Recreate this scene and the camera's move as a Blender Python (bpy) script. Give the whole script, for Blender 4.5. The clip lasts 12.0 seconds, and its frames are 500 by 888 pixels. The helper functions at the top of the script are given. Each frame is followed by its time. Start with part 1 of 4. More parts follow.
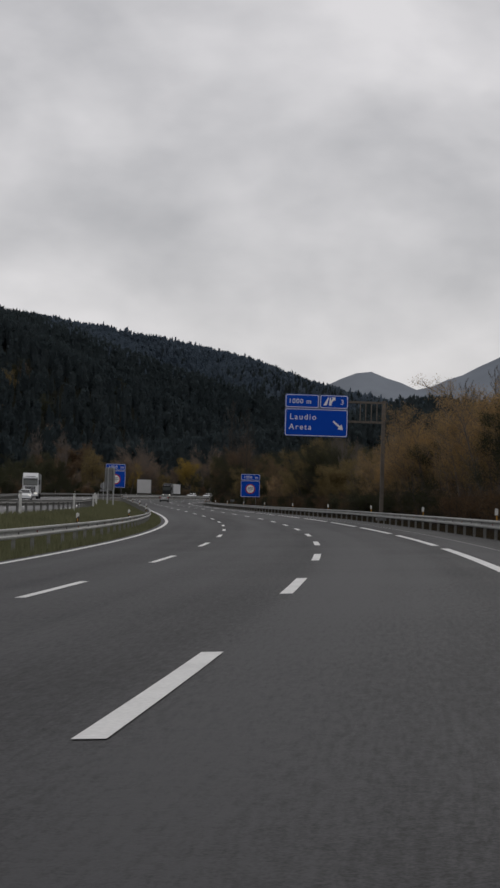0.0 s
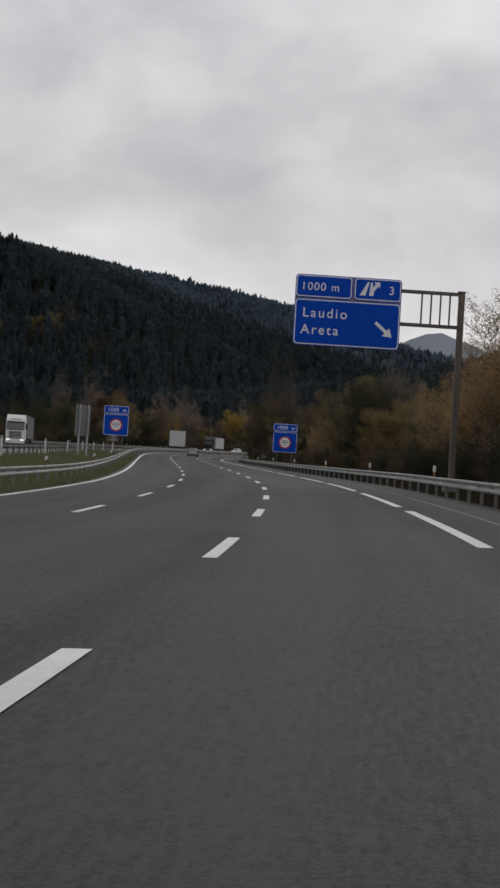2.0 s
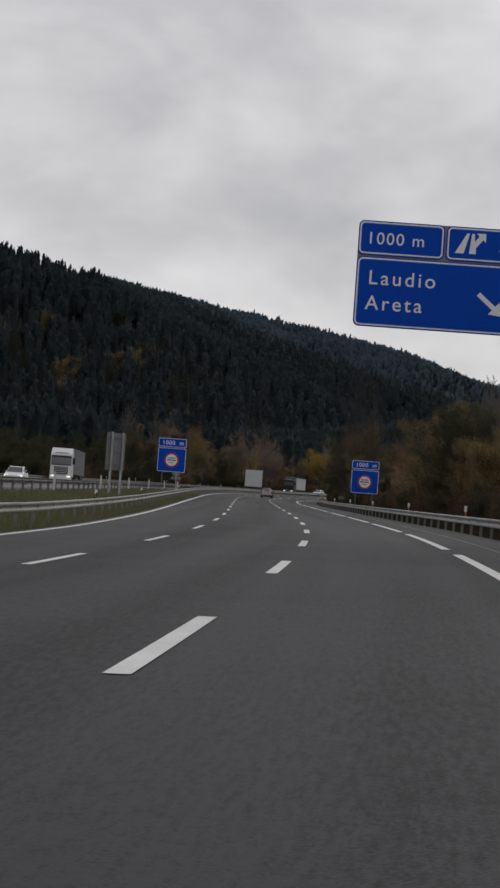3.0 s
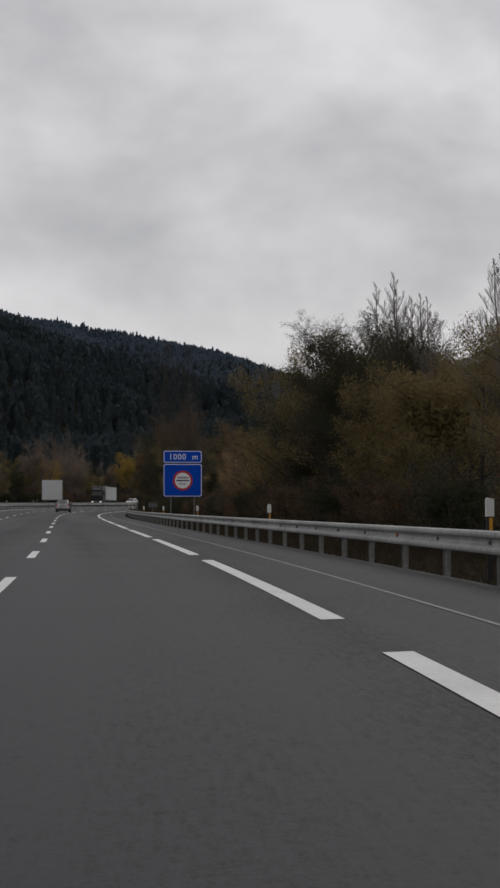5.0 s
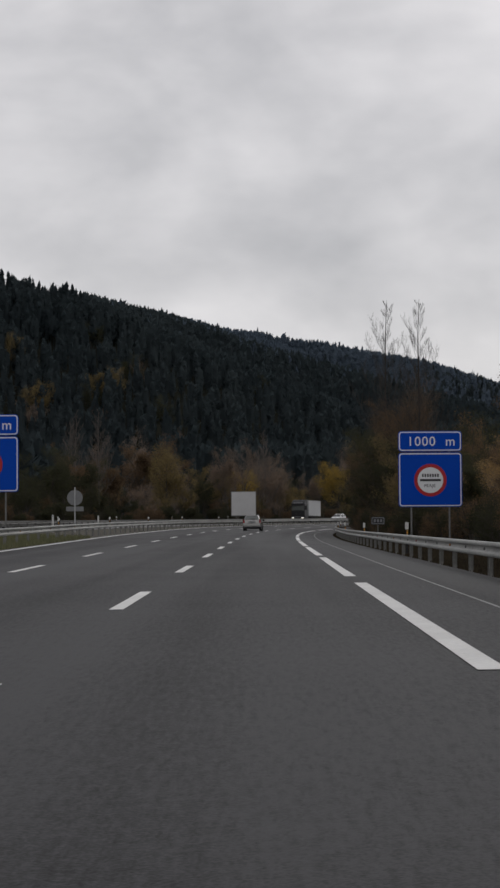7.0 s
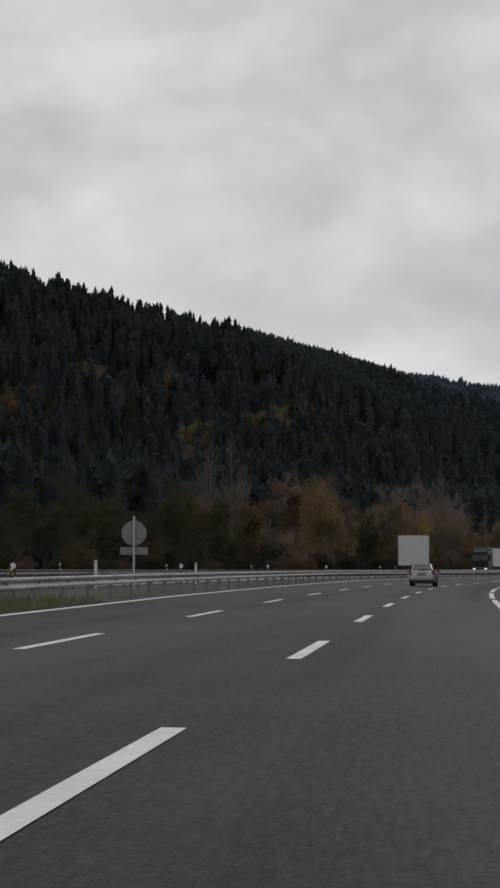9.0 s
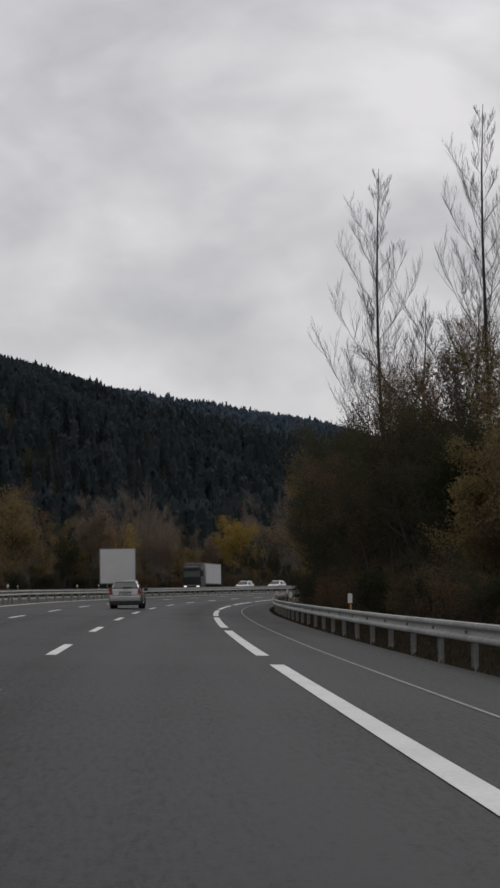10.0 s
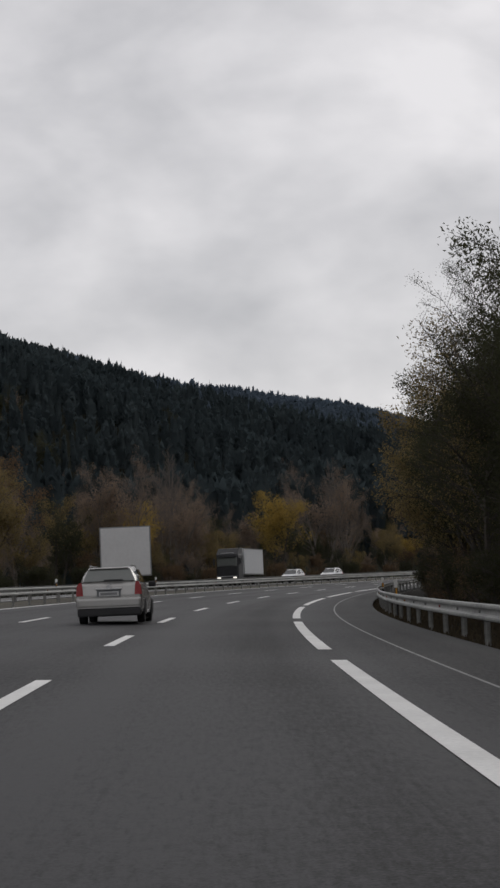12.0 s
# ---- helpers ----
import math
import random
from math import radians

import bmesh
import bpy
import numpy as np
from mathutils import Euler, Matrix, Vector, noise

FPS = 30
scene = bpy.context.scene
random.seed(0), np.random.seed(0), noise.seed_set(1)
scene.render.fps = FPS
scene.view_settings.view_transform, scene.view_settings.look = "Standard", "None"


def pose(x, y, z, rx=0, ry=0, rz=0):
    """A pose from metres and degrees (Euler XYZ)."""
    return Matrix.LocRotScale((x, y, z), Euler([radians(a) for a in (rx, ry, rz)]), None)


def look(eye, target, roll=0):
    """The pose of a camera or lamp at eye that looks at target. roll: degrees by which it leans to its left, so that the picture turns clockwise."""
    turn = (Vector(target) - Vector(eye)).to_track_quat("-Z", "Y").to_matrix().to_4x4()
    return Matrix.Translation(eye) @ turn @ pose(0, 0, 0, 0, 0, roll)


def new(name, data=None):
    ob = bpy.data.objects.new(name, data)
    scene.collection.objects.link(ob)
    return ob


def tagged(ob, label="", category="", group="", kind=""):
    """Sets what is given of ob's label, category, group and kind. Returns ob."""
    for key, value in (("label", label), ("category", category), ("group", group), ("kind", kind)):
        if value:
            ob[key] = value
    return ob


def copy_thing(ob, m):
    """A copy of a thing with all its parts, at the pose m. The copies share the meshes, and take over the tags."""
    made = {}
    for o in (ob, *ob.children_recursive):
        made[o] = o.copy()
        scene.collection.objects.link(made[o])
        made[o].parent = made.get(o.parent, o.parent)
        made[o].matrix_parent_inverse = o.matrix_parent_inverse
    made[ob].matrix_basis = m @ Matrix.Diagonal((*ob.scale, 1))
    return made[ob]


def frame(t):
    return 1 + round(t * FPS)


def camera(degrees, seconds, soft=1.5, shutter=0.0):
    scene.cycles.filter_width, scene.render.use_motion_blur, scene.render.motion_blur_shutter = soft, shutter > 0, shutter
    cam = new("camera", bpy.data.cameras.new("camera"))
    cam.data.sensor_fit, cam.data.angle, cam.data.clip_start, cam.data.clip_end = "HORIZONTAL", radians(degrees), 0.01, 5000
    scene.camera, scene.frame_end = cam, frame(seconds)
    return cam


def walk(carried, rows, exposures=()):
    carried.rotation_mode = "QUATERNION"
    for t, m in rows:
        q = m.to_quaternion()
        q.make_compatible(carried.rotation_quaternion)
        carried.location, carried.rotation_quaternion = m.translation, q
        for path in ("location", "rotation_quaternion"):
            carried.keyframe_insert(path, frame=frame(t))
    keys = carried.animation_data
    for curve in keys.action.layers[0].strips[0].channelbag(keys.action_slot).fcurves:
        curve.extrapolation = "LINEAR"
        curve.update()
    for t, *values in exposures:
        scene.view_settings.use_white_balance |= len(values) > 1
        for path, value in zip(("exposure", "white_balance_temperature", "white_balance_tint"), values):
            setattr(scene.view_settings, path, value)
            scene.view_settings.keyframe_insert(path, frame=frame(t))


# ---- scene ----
# ---- camera and walk ----
cam = camera(14.37, 12.0, soft=2.6, shutter=0.0)
PATH = [
    (0, 1.420, -24.450, 1.047, 4.007, 2.285, 1.64),
    (0.1, 1.503, -21.503, 1.067, 4.101, 1.240, 2.57),
    (0.2, 1.570, -18.555, 1.088, 4.145, 0.748, 3.01),
    (0.3, 1.625, -15.608, 1.109, 4.174, 0.433, 3.29),
    (0.5, 1.698, -9.715, 1.152, 4.184, 0.315, 3.39),
    (1, 1.728, 5.758, 1.275, 4.425, 0.455, 3.87),
    (1.5, 1.478, 20.657, 1.401, 4.605, 0.603, 3.61),
    (2, 1.067, 35.577, 1.538, 5.900, 1.016, 3.46),
    (2.5, 0.416, 50.304, 1.678, 7.890, 1.497, 3.55),
    (3, -0.414, 65.100, 1.828, 8.573, 2.065, 4.08),
    (3.2, -0.823, 71.035, 1.888, 9.194, 2.080, 4.08),
    (4.9, -5.281, 120.471, 2.430, 3.617, 2.469, -0.09),
    (5, -5.606, 123.406, 2.465, 3.291, 2.488, -0.09),
    (5.5, -7.351, 137.652, 2.632, 2.870, 2.552, -0.46),
    (6, -9.100, 151.442, 2.800, 3.080, 2.739, -0.26),
    (6.5, -10.811, 165.155, 2.975, 7.292, 2.840, -0.05),
    (7, -12.663, 178.835, 3.152, 9.153, 2.982, -0.40),
    (7.5, -14.685, 192.696, 3.332, 10.930, 3.095, -0.51),
    (7.7, -15.526, 198.250, 3.405, 12.097, 3.179, -0.51),
    (9.3, -22.164, 240.925, 3.976, 14.232, 4.656, 0.09),
    (9.5, -23.003, 246.478, 4.051, 13.323, 4.739, 0.09),
    (10, -25.160, 260.153, 4.238, 5.754, 4.949, -0.87),
    (10.5, -27.203, 273.632, 4.422, 5.246, 5.485, -1.05),
    (11, -29.112, 286.947, 4.603, 5.250, 5.589, -1.89),
    (11.5, -31.028, 300.481, 4.787, 5.194, 5.483, -2.49),
    (12, -32.861, 314.040, 4.978, 6.515, 4.722, -2.40),
]


def sight(x, y, z, yaw, pitch, roll):
    a, b = radians(yaw), radians(pitch)
    ahead = Vector((-math.sin(a) * math.cos(b), math.cos(a) * math.cos(b), math.sin(b)))
    return look((x, y, z), Vector((x, y, z)) + 10 * ahead, roll)


walk(cam, [(row[0], sight(*row[1:])) for row in PATH], [(0.0, -0.08), (0.4, 0.12), (1.2, 0.08), (2.5, 0.0), (5.0, -0.08), (6.0, 0.0), (7.0, 0.02), (10.5, 0.0), (12.0, 0.1)])

# ---- world: overcast sky ----
world = bpy.data.worlds.new("overcast")
scene.world = world
world.use_nodes = True
SUN_UP, SUN_TURN = radians(38), radians(25)


def world_nodes():
    nt = world.node_tree
    nt.nodes.clear()
    N, Lk = nt.nodes.new, nt.links.new
    out, bg = N("ShaderNodeOutputWorld"), N("ShaderNodeBackground")
    tc, mp = N("ShaderNodeTexCoord"), N("ShaderNodeMapping")
    mp.inputs["Scale"].default_value = (1.0, 1.0, 1.8)
    Lk(tc.outputs["Generated"], mp.inputs[0])
    big, fine = N("ShaderNodeTexNoise"), N("ShaderNodeTexNoise")
    big.inputs["Scale"].default_value, big.inputs["Detail"].default_value, big.inputs["Distortion"].default_value = 6.5, 4.0, 0.35
    big.inputs["Roughness"].default_value = 0.5
    fine.inputs["Scale"].default_value, fine.inputs["Detail"].default_value = 17.0, 6.0
    Lk(mp.outputs[0], big.inputs["Vector"])
    Lk(mp.outputs[0], fine.inputs["Vector"])
    mix = N("ShaderNodeMix")
    mix.data_type = "FLOAT"
    mix.inputs[0].default_value = 0.3
    Lk(big.outputs["Fac"], mix.inputs[2])
    Lk(fine.outputs["Fac"], mix.inputs[3])
    ramp = N("ShaderNodeValToRGB")
    e = ramp.color_ramp.elements
    e[0].position, e[0].color = 0.34, (0.46, 0.455, 0.47, 1)
    e[1].position, e[1].color = 0.64, (0.76, 0.74, 0.75, 1)
    Lk(mix.outputs[0], ramp.inputs[0])
    sky = N("ShaderNodeTexSky")
    sky.sky_type, sky.sun_disc = "NISHITA", False
    sky.sun_elevation, sky.sun_rotation = SUN_UP, SUN_TURN
    dim = N("ShaderNodeVectorMath")
    dim.operation = "SCALE"
    dim.inputs["Scale"].default_value = 0.1
    Lk(sky.outputs[0], dim.inputs[0])
    both = N("ShaderNodeMix")
    both.data_type = "RGBA"
    both.inputs[0].default_value = 0.94
    Lk(dim.outputs[0], both.inputs[6])
    Lk(ramp.outputs[0], both.inputs[7])
    Lk(both.outputs[2], bg.inputs[0])
    bg.inputs[1].default_value = 1.0
    Lk(bg.outputs[0], out.inputs[0])


world_nodes()
sun = new("sun", bpy.data.lights.new("sun", "SUN"))
sun.data.energy, sun.data.angle, sun.data.color = 0.6, radians(30), (1.0, 0.97, 0.93)
sun.matrix_world = look((0, 0, 50), (-math.sin(SUN_TURN) * 10, -math.cos(SUN_TURN) * 10, 50 - math.tan(SUN_UP) * 10))


# ---- materials ----
def material(name, colour, rough=0.7, metal=0.0, spread=0.25, scale=3.0, fine=40.0, bump=0.0, spec=0.4, island=0.0, second=None, coords="Object", thin=0.0):
    m = bpy.data.materials.new(name)
    m.use_nodes = True
    nt = m.node_tree
    N, Lk = nt.nodes.new, nt.links.new
    p = nt.nodes["Principled BSDF"]
    p.inputs["Roughness"].default_value, p.inputs["Metallic"].default_value = rough, metal
    p.inputs["Specular IOR Level"].default_value = spec
    tc = N("ShaderNodeTexCoord")
    a, b = N("ShaderNodeTexNoise"), N("ShaderNodeTexNoise")
    a.inputs["Scale"].default_value, a.inputs["Detail"].default_value = scale, 4.0
    b.inputs["Scale"].default_value, b.inputs["Detail"].default_value = fine, 3.0
    for n in (a, b):
        Lk(tc.outputs[coords], n.inputs["Vector"])
    s = N("ShaderNodeMath")
    s.operation = "ADD"
    Lk(a.outputs["Fac"], s.inputs[0])
    Lk(b.outputs["Fac"], s.inputs[1])
    last = s.outputs[0]
    if island:
        g, k, q = N("ShaderNodeNewGeometry"), N("ShaderNodeObjectInfo"), N("ShaderNodeMath")
        q.operation = "MULTIPLY_ADD"
        q.inputs[1].default_value = island
        Lk(g.outputs["Random Per Island"], q.inputs[0])
        Lk(last, q.inputs[2])
        r = N("ShaderNodeMath")
        r.operation = "MULTIPLY_ADD"
        r.inputs[1].default_value = island * 0.7
        Lk(k.outputs["Random"], r.inputs[0])
        Lk(q.outputs[0], r.inputs[2])
        last = r.outputs[0]
    mr = N("ShaderNodeMapRange")
    mr.inputs["From Min"].default_value, mr.inputs["From Max"].default_value = 0.65, 1.35 + 1.7 * island
    Lk(last, mr.inputs[0])
    mx = N("ShaderNodeMix")
    mx.data_type = "RGBA"
    Lk(mr.outputs[0], mx.inputs[0])
    c0 = [c * (1 - spread) for c in colour]
    c1 = list(second) if second else [min(1, c * (1 + spread)) for c in colour]
    mx.inputs[6].default_value, mx.inputs[7].default_value = (*c0, 1), (*c1, 1)
    Lk(mx.outputs[2], p.inputs["Base Color"])
    if bump:
        bp = N("ShaderNodeBump")
        bp.inputs["Strength"].default_value, bp.inputs["Distance"].default_value = bump, 0.01
        Lk(b.outputs["Fac"], bp.inputs["Height"])
        Lk(bp.outputs[0], p.inputs["Normal"])
    if thin:
        tr, ms = N("ShaderNodeBsdfTranslucent"), N("ShaderNodeMixShader")
        Lk(mx.outputs[2], tr.inputs["Color"])
        ms.inputs[0].default_value = thin
        Lk(p.outputs[0], ms.inputs[1])
        Lk(tr.outputs[0], ms.inputs[2])
        Lk(ms.outputs[0], nt.nodes["Material Output"].inputs["Surface"])
    return m


def asphalt_material(name, colour):
    """Worn asphalt: aggregate grain, darker oily lane middles and paler wheel tracks, patches of wear. UV: metres along, metres across."""
    m = bpy.data.materials.new(name)
    m.use_nodes = True
    nt = m.node_tree
    N, Lk = nt.nodes.new, nt.links.new
    p = nt.nodes["Principled BSDF"]
    uv, mp = N("ShaderNodeUVMap"), N("ShaderNodeMapping")
    uv.uv_map = "along"
    mp.inputs["Scale"].default_value = (0.009, 0.45, 1)
    Lk(uv.outputs[0], mp.inputs[0])
    streak = N("ShaderNodeTexNoise")
    streak.inputs["Scale"].default_value, streak.inputs["Detail"].default_value = 1.0, 5.0
    Lk(mp.outputs[0], streak.inputs["Vector"])
    patch = N("ShaderNodeTexNoise")
    patch.inputs["Scale"].default_value, patch.inputs["Detail"].default_value = 0.16, 7.0
    Lk(uv.outputs[0], patch.inputs["Vector"])
    grain, stone = N("ShaderNodeTexNoise"), N("ShaderNodeTexVoronoi")
    grain.inputs["Scale"].default_value, grain.inputs["Detail"].default_value = 9.0, 8.0
    grain.inputs["Roughness"].default_value = 0.75
    stone.inputs["Scale"].default_value = 55.0
    Lk(uv.outputs[0], grain.inputs["Vector"])
    Lk(uv.outputs[0], stone.inputs["Vector"])
    fleck, fm = N("ShaderNodeTexNoise"), N("ShaderNodeMapping")
    fm.inputs["Scale"].default_value = (2.6, 22.0, 1)
    fleck.inputs["Scale"].default_value, fleck.inputs["Detail"].default_value = 1.0, 3.0
    Lk(uv.outputs[0], fm.inputs[0])
    Lk(fm.outputs[0], fleck.inputs["Vector"])
    total = streak.outputs["Fac"]
    for src, w in ((streak.outputs["Fac"], 1.3), (patch.outputs["Fac"], 0.7), (grain.outputs["Fac"], 1.2), (fleck.outputs["Fac"], 1.1), (stone.outputs["Distance"], 0.9)):
        q = N("ShaderNodeMath")
        q.operation = "MULTIPLY_ADD"
        q.inputs[1].default_value = w
        Lk(src, q.inputs[0])
        Lk(total, q.inputs[2])
        total = q.outputs[0]
    mr = N("ShaderNodeMapRange")
    mr.inputs["From Min"].default_value, mr.inputs["From Max"].default_value = 2.5, 3.4
    Lk(total, mr.inputs[0])
    mx = N("ShaderNodeMix")
    mx.data_type = "RGBA"
    Lk(mr.outputs[0], mx.inputs[0])
    mx.inputs[6].default_value = (*[c * 0.50 for c in colour], 1)
    mx.inputs[7].default_value = (*[c * 1.55 for c in colour], 1)
    Lk(mx.outputs[2], p.inputs["Base Color"])
    worn = N("ShaderNodeMapRange")
    worn.inputs["To Min"].default_value, worn.inputs["To Max"].default_value = 0.72, 0.60
    Lk(mr.outputs[0], worn.inputs[0])
    Lk(worn.outputs[0], p.inputs["Roughness"])
    p.inputs["Specular IOR Level"].default_value = 0.135
    bp = N("ShaderNodeBump")
    bp.inputs["Strength"].default_value, bp.inputs["Distance"].default_value = 0.5, 0.008
    Lk(grain.outputs["Fac"], bp.inputs["Height"])
    Lk(bp.outputs[0], p.inputs["Normal"])
    return m


def glass_material(name, colour, rough=0.05):
    m = material(name, colour, rough, 0, 0.1, spec=0.8)
    return m


def lamp_material(name, colour, strength):
    m = bpy.data.materials.new(name)
    m.use_nodes = True
    p = m.node_tree.nodes["Principled BSDF"]
    p.inputs["Base Color"].default_value = (*colour, 1)
    p.inputs["Emission Color"].default_value = (*colour, 1)
    p.inputs["Emission Strength"].default_value = strength
    return m


ASPHALT = asphalt_material("asphalt", (0.0215, 0.0215, 0.0236))
ASPHALT_SHOULDER = asphalt_material("asphalt_shoulder", (0.0190, 0.0190, 0.0200))
GRAVEL = material("median_gravel", (0.062, 0.058, 0.050), 0.95, 0, 0.4, 0.5, 9, 0.5, 0.05, second=(0.125, 0.118, 0.10))
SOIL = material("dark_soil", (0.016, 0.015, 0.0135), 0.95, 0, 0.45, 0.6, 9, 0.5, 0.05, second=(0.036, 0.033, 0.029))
ASPHALT_FAR = asphalt_material("asphalt_pale", (0.10, 0.10, 0.10))
PAINT = material("road_paint", (0.62, 0.62, 0.61), 0.6, 0, 0.16, 0.8, 22, 0.15)
SEAM = material("worn_line", (0.22, 0.22, 0.22), 0.7, 0, 0.3, 2, 20)
GRASS = material("grass", (0.070, 0.076, 0.046), 0.9, 0, 0.4, 0.05, 1.2, 0.3, 0.0, second=(0.115, 0.118, 0.074))
BLADE = material("grass_blade", (0.115, 0.125, 0.066), 0.8, 0, 0.3, 0.05, 2, 0, 0.1, island=0.5, second=(0.21, 0.21, 0.12), thin=0.4)
ZINC = material("galvanised_steel", (0.42, 0.43, 0.43), 0.5, 0.55, 0.18, 0.7, 9, 0.05)
ZINC_DULL = material("weathered_zinc", (0.17, 0.17, 0.165), 0.75, 0.15, 0.3, 0.9, 14, 0.05)
GANTRY_STEEL = material("weathered_gantry_steel", (0.125, 0.108, 0.092), 0.8, 0.1, 0.35, 0.6, 8, 0.08)
SIGN_BLUE = material("sign_blue", (0.002, 0.058, 0.42), 0.6, 0, 0.06, 0.7, 9, spec=0.1)
SIGN_WHITE = material("sign_white", (0.74, 0.75, 0.76), 0.45, 0, 0.05, 0.9, 9)
SIGN_RED = material("sign_red", (0.40, 0.015, 0.02), 0.45, 0, 0.1, 0.9, 9)
SIGN_BLACK = material("sign_black", (0.02, 0.02, 0.022), 0.5)
SIGN_BACK = material("sign_back", (0.20, 0.205, 0.21), 0.55, 0.2, 0.15, 0.8, 6)
BOARD = material("board_white", (0.52, 0.52, 0.52), 0.6, 0, 0.06, 0.8, 5)
PLASTIC_WHITE = material("post_white", (0.62, 0.62, 0.60), 0.5, 0, 0.12, 2, 20)
AMBER = material("reflector_amber", (0.55, 0.27, 0.03), 0.35)
SILVER = material("car_silver", (0.33, 0.325, 0.315), 0.26, 0.6, 0.05, 0.5, 4, spec=0.6)
CAR_WHITE = material("car_white", (0.72, 0.73, 0.74), 0.3, 0, 0.04, 0.5, 4, spec=0.6)
CAB_BLACK = material("cab_black", (0.018, 0.019, 0.021), 0.35, 0, 0.1)
TRIM_DARK = material("dark_plastic", (0.022, 0.022, 0.024), 0.6, 0, 0.2)
TYRE = material("tyre_rubber", (0.016, 0.016, 0.017), 0.85, 0, 0.2)
RIM = material("wheel_rim", (0.40, 0.40, 0.41), 0.35, 0.8, 0.1)
GLASS = glass_material("window_glass", (0.02, 0.024, 0.026))
# reflected sky painted in: window glass with a lighter grey base colour
GLASS_SHEEN = glass_material("sky_sheen_glass", (0.115, 0.125, 0.12), 0.08)
TAIL_RED = material("tail_lamp", (0.24, 0.010, 0.012), 0.25, 0, 0.15, spec=0.6)
HEADLAMP = lamp_material("headlamp", (1.0, 0.95, 0.85), 0.8)
TRAILER = material("trailer_white", (0.50, 0.51, 0.52), 0.5, 0, 0.05, 0.3, 3)
CURTAIN = material("trailer_grey", (0.12, 0.13, 0.135), 0.6, 0, 0.1, 0.3, 3)
BARK = material("bark", (0.045, 0.038, 0.032), 0.95, 0, 0.35, 2, 14, 0.2)
BARK_PALE = material("bark_pale", (0.115, 0.10, 0.088), 0.95, 0, 0.3, 2, 14, 0.2)
LEAF_DARK = material("leaves_dark_green", (0.034, 0.036, 0.022), 0.7, 0, 0.3, 0.3, 3, island=0.4, second=(0.070, 0.072, 0.038), spec=0.1, thin=0.5)
LEAF_OLIVE = material("leaves_olive", (0.128, 0.100, 0.050), 0.7, 0, 0.3, 0.25, 3, island=0.4, second=(0.27, 0.205, 0.09), spec=0.1, thin=0.5)
LEAF_BROWN = material("leaves_brown", (0.092, 0.065, 0.043), 0.7, 0, 0.3, 0.25, 3, island=0.4, second=(0.19, 0.125, 0.072), spec=0.1, thin=0.5)
LEAF_WILLOW = material("leaves_willow", (0.25, 0.168, 0.084), 0.75, 0, 0.3, 0.25, 3, island=0.5, second=(0.46, 0.31, 0.14), spec=0.1, thin=0.5)
LEAF_GOLD = material("leaves_gold", (0.24, 0.165, 0.045), 0.7, 0, 0.3, 0.25, 3, island=0.4, second=(0.44, 0.31, 0.08), spec=0.1, thin=0.5)
LEAF_RUST = material("leaves_rust", (0.175, 0.132, 0.100), 0.75, 0, 0.3, 0.25, 3, island=0.3, second=(0.29, 0.218, 0.165), spec=0.1, thin=0.5)
NEEDLES = material("pine_needles", (0.042, 0.058, 0.066), 0.9, 0, 0.25, 0.008, 0.035, island=0.05, second=(0.054, 0.068, 0.072), spec=0.03, thin=0.6)
# same pines, farther off: distance haze put into a paler, bluer needle colour
NEEDLES_HAZED = material("hazed_pine_needles", (0.085, 0.118, 0.158), 0.9, 0, 0.2, 0.007, 0.035, island=0.05, second=(0.112, 0.144, 0.182), spec=0.03, thin=0.5)
LITTER = material("leaf_litter", (0.030, 0.027, 0.022), 0.95, 0, 0.3, 0.05, 2, 0, 0.0, island=0.6, second=(0.10, 0.080, 0.052), thin=0.3)
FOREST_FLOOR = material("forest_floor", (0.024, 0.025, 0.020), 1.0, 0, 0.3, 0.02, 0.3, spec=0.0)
# the air's blue haze is mixed into this base colour
MOUNTAIN = material("hazed_mountain", (0.19, 0.215, 0.25), 0.95, 0, 0.12, 0.002, 0.02)


# ---- mesh helpers ----
def mesh_ob(name, verts, faces, mat, parent=None, label="", uv=None, smooth=False):
    me = bpy.data.meshes.new(name)
    me.from_pydata([tuple(v) for v in verts], [], faces)
    if uv is not None:
        layer = me.uv_layers.new(name="along")
        flat = np.array([uv[i] for f in faces for i in f], dtype=np.float32).ravel()
        layer.data.foreach_set("uv", flat)
    for m in mat if isinstance(mat, (list, tuple)) else (mat,):
        me.materials.append(m)
    if smooth:
        me.polygons.foreach_set("use_smooth", [True] * len(me.polygons))
    ob = new(name, me)
    if parent is not None:
        ob.parent = parent
    if label:
        ob["label"] = label
    return ob


def part(name, bm, mat, parent, label="", smooth=False):
    me = bpy.data.meshes.new(name)
    bmesh.ops.recalc_face_normals(bm, faces=bm.faces[:])
    bm.to_mesh(me)
    bm.free()
    me.materials.append(mat)
    if smooth:
        me.polygons.foreach_set("use_smooth", [True] * len(me.polygons))
    ob = new(name, me)
    ob.parent = parent
    if label:
        ob["label"] = label
    return ob


def box(bm, x, y, z, sx, sy, sz, bevel=0.0, m=None):
    """A box about its centre, with bevelled edges, into bm."""
    r = bmesh.ops.create_cube(bm, size=1.0, matrix=(m or Matrix()) @ Matrix.LocRotScale((x, y, z), None, (sx, sy, sz)))
    if bevel:
        edges = list({e for v in r["verts"] for e in v.link_edges})
        bmesh.ops.bevel(bm, geom=edges, offset=bevel, segments=2, affect="EDGES", profile=0.6)
    return bm


def block(name, x, y, z, sx, sy, sz, mat, parent, bevel=0.0, label=""):
    return part(name, box(bmesh.new(), x, y, z, sx, sy, sz, bevel), mat, parent, label)


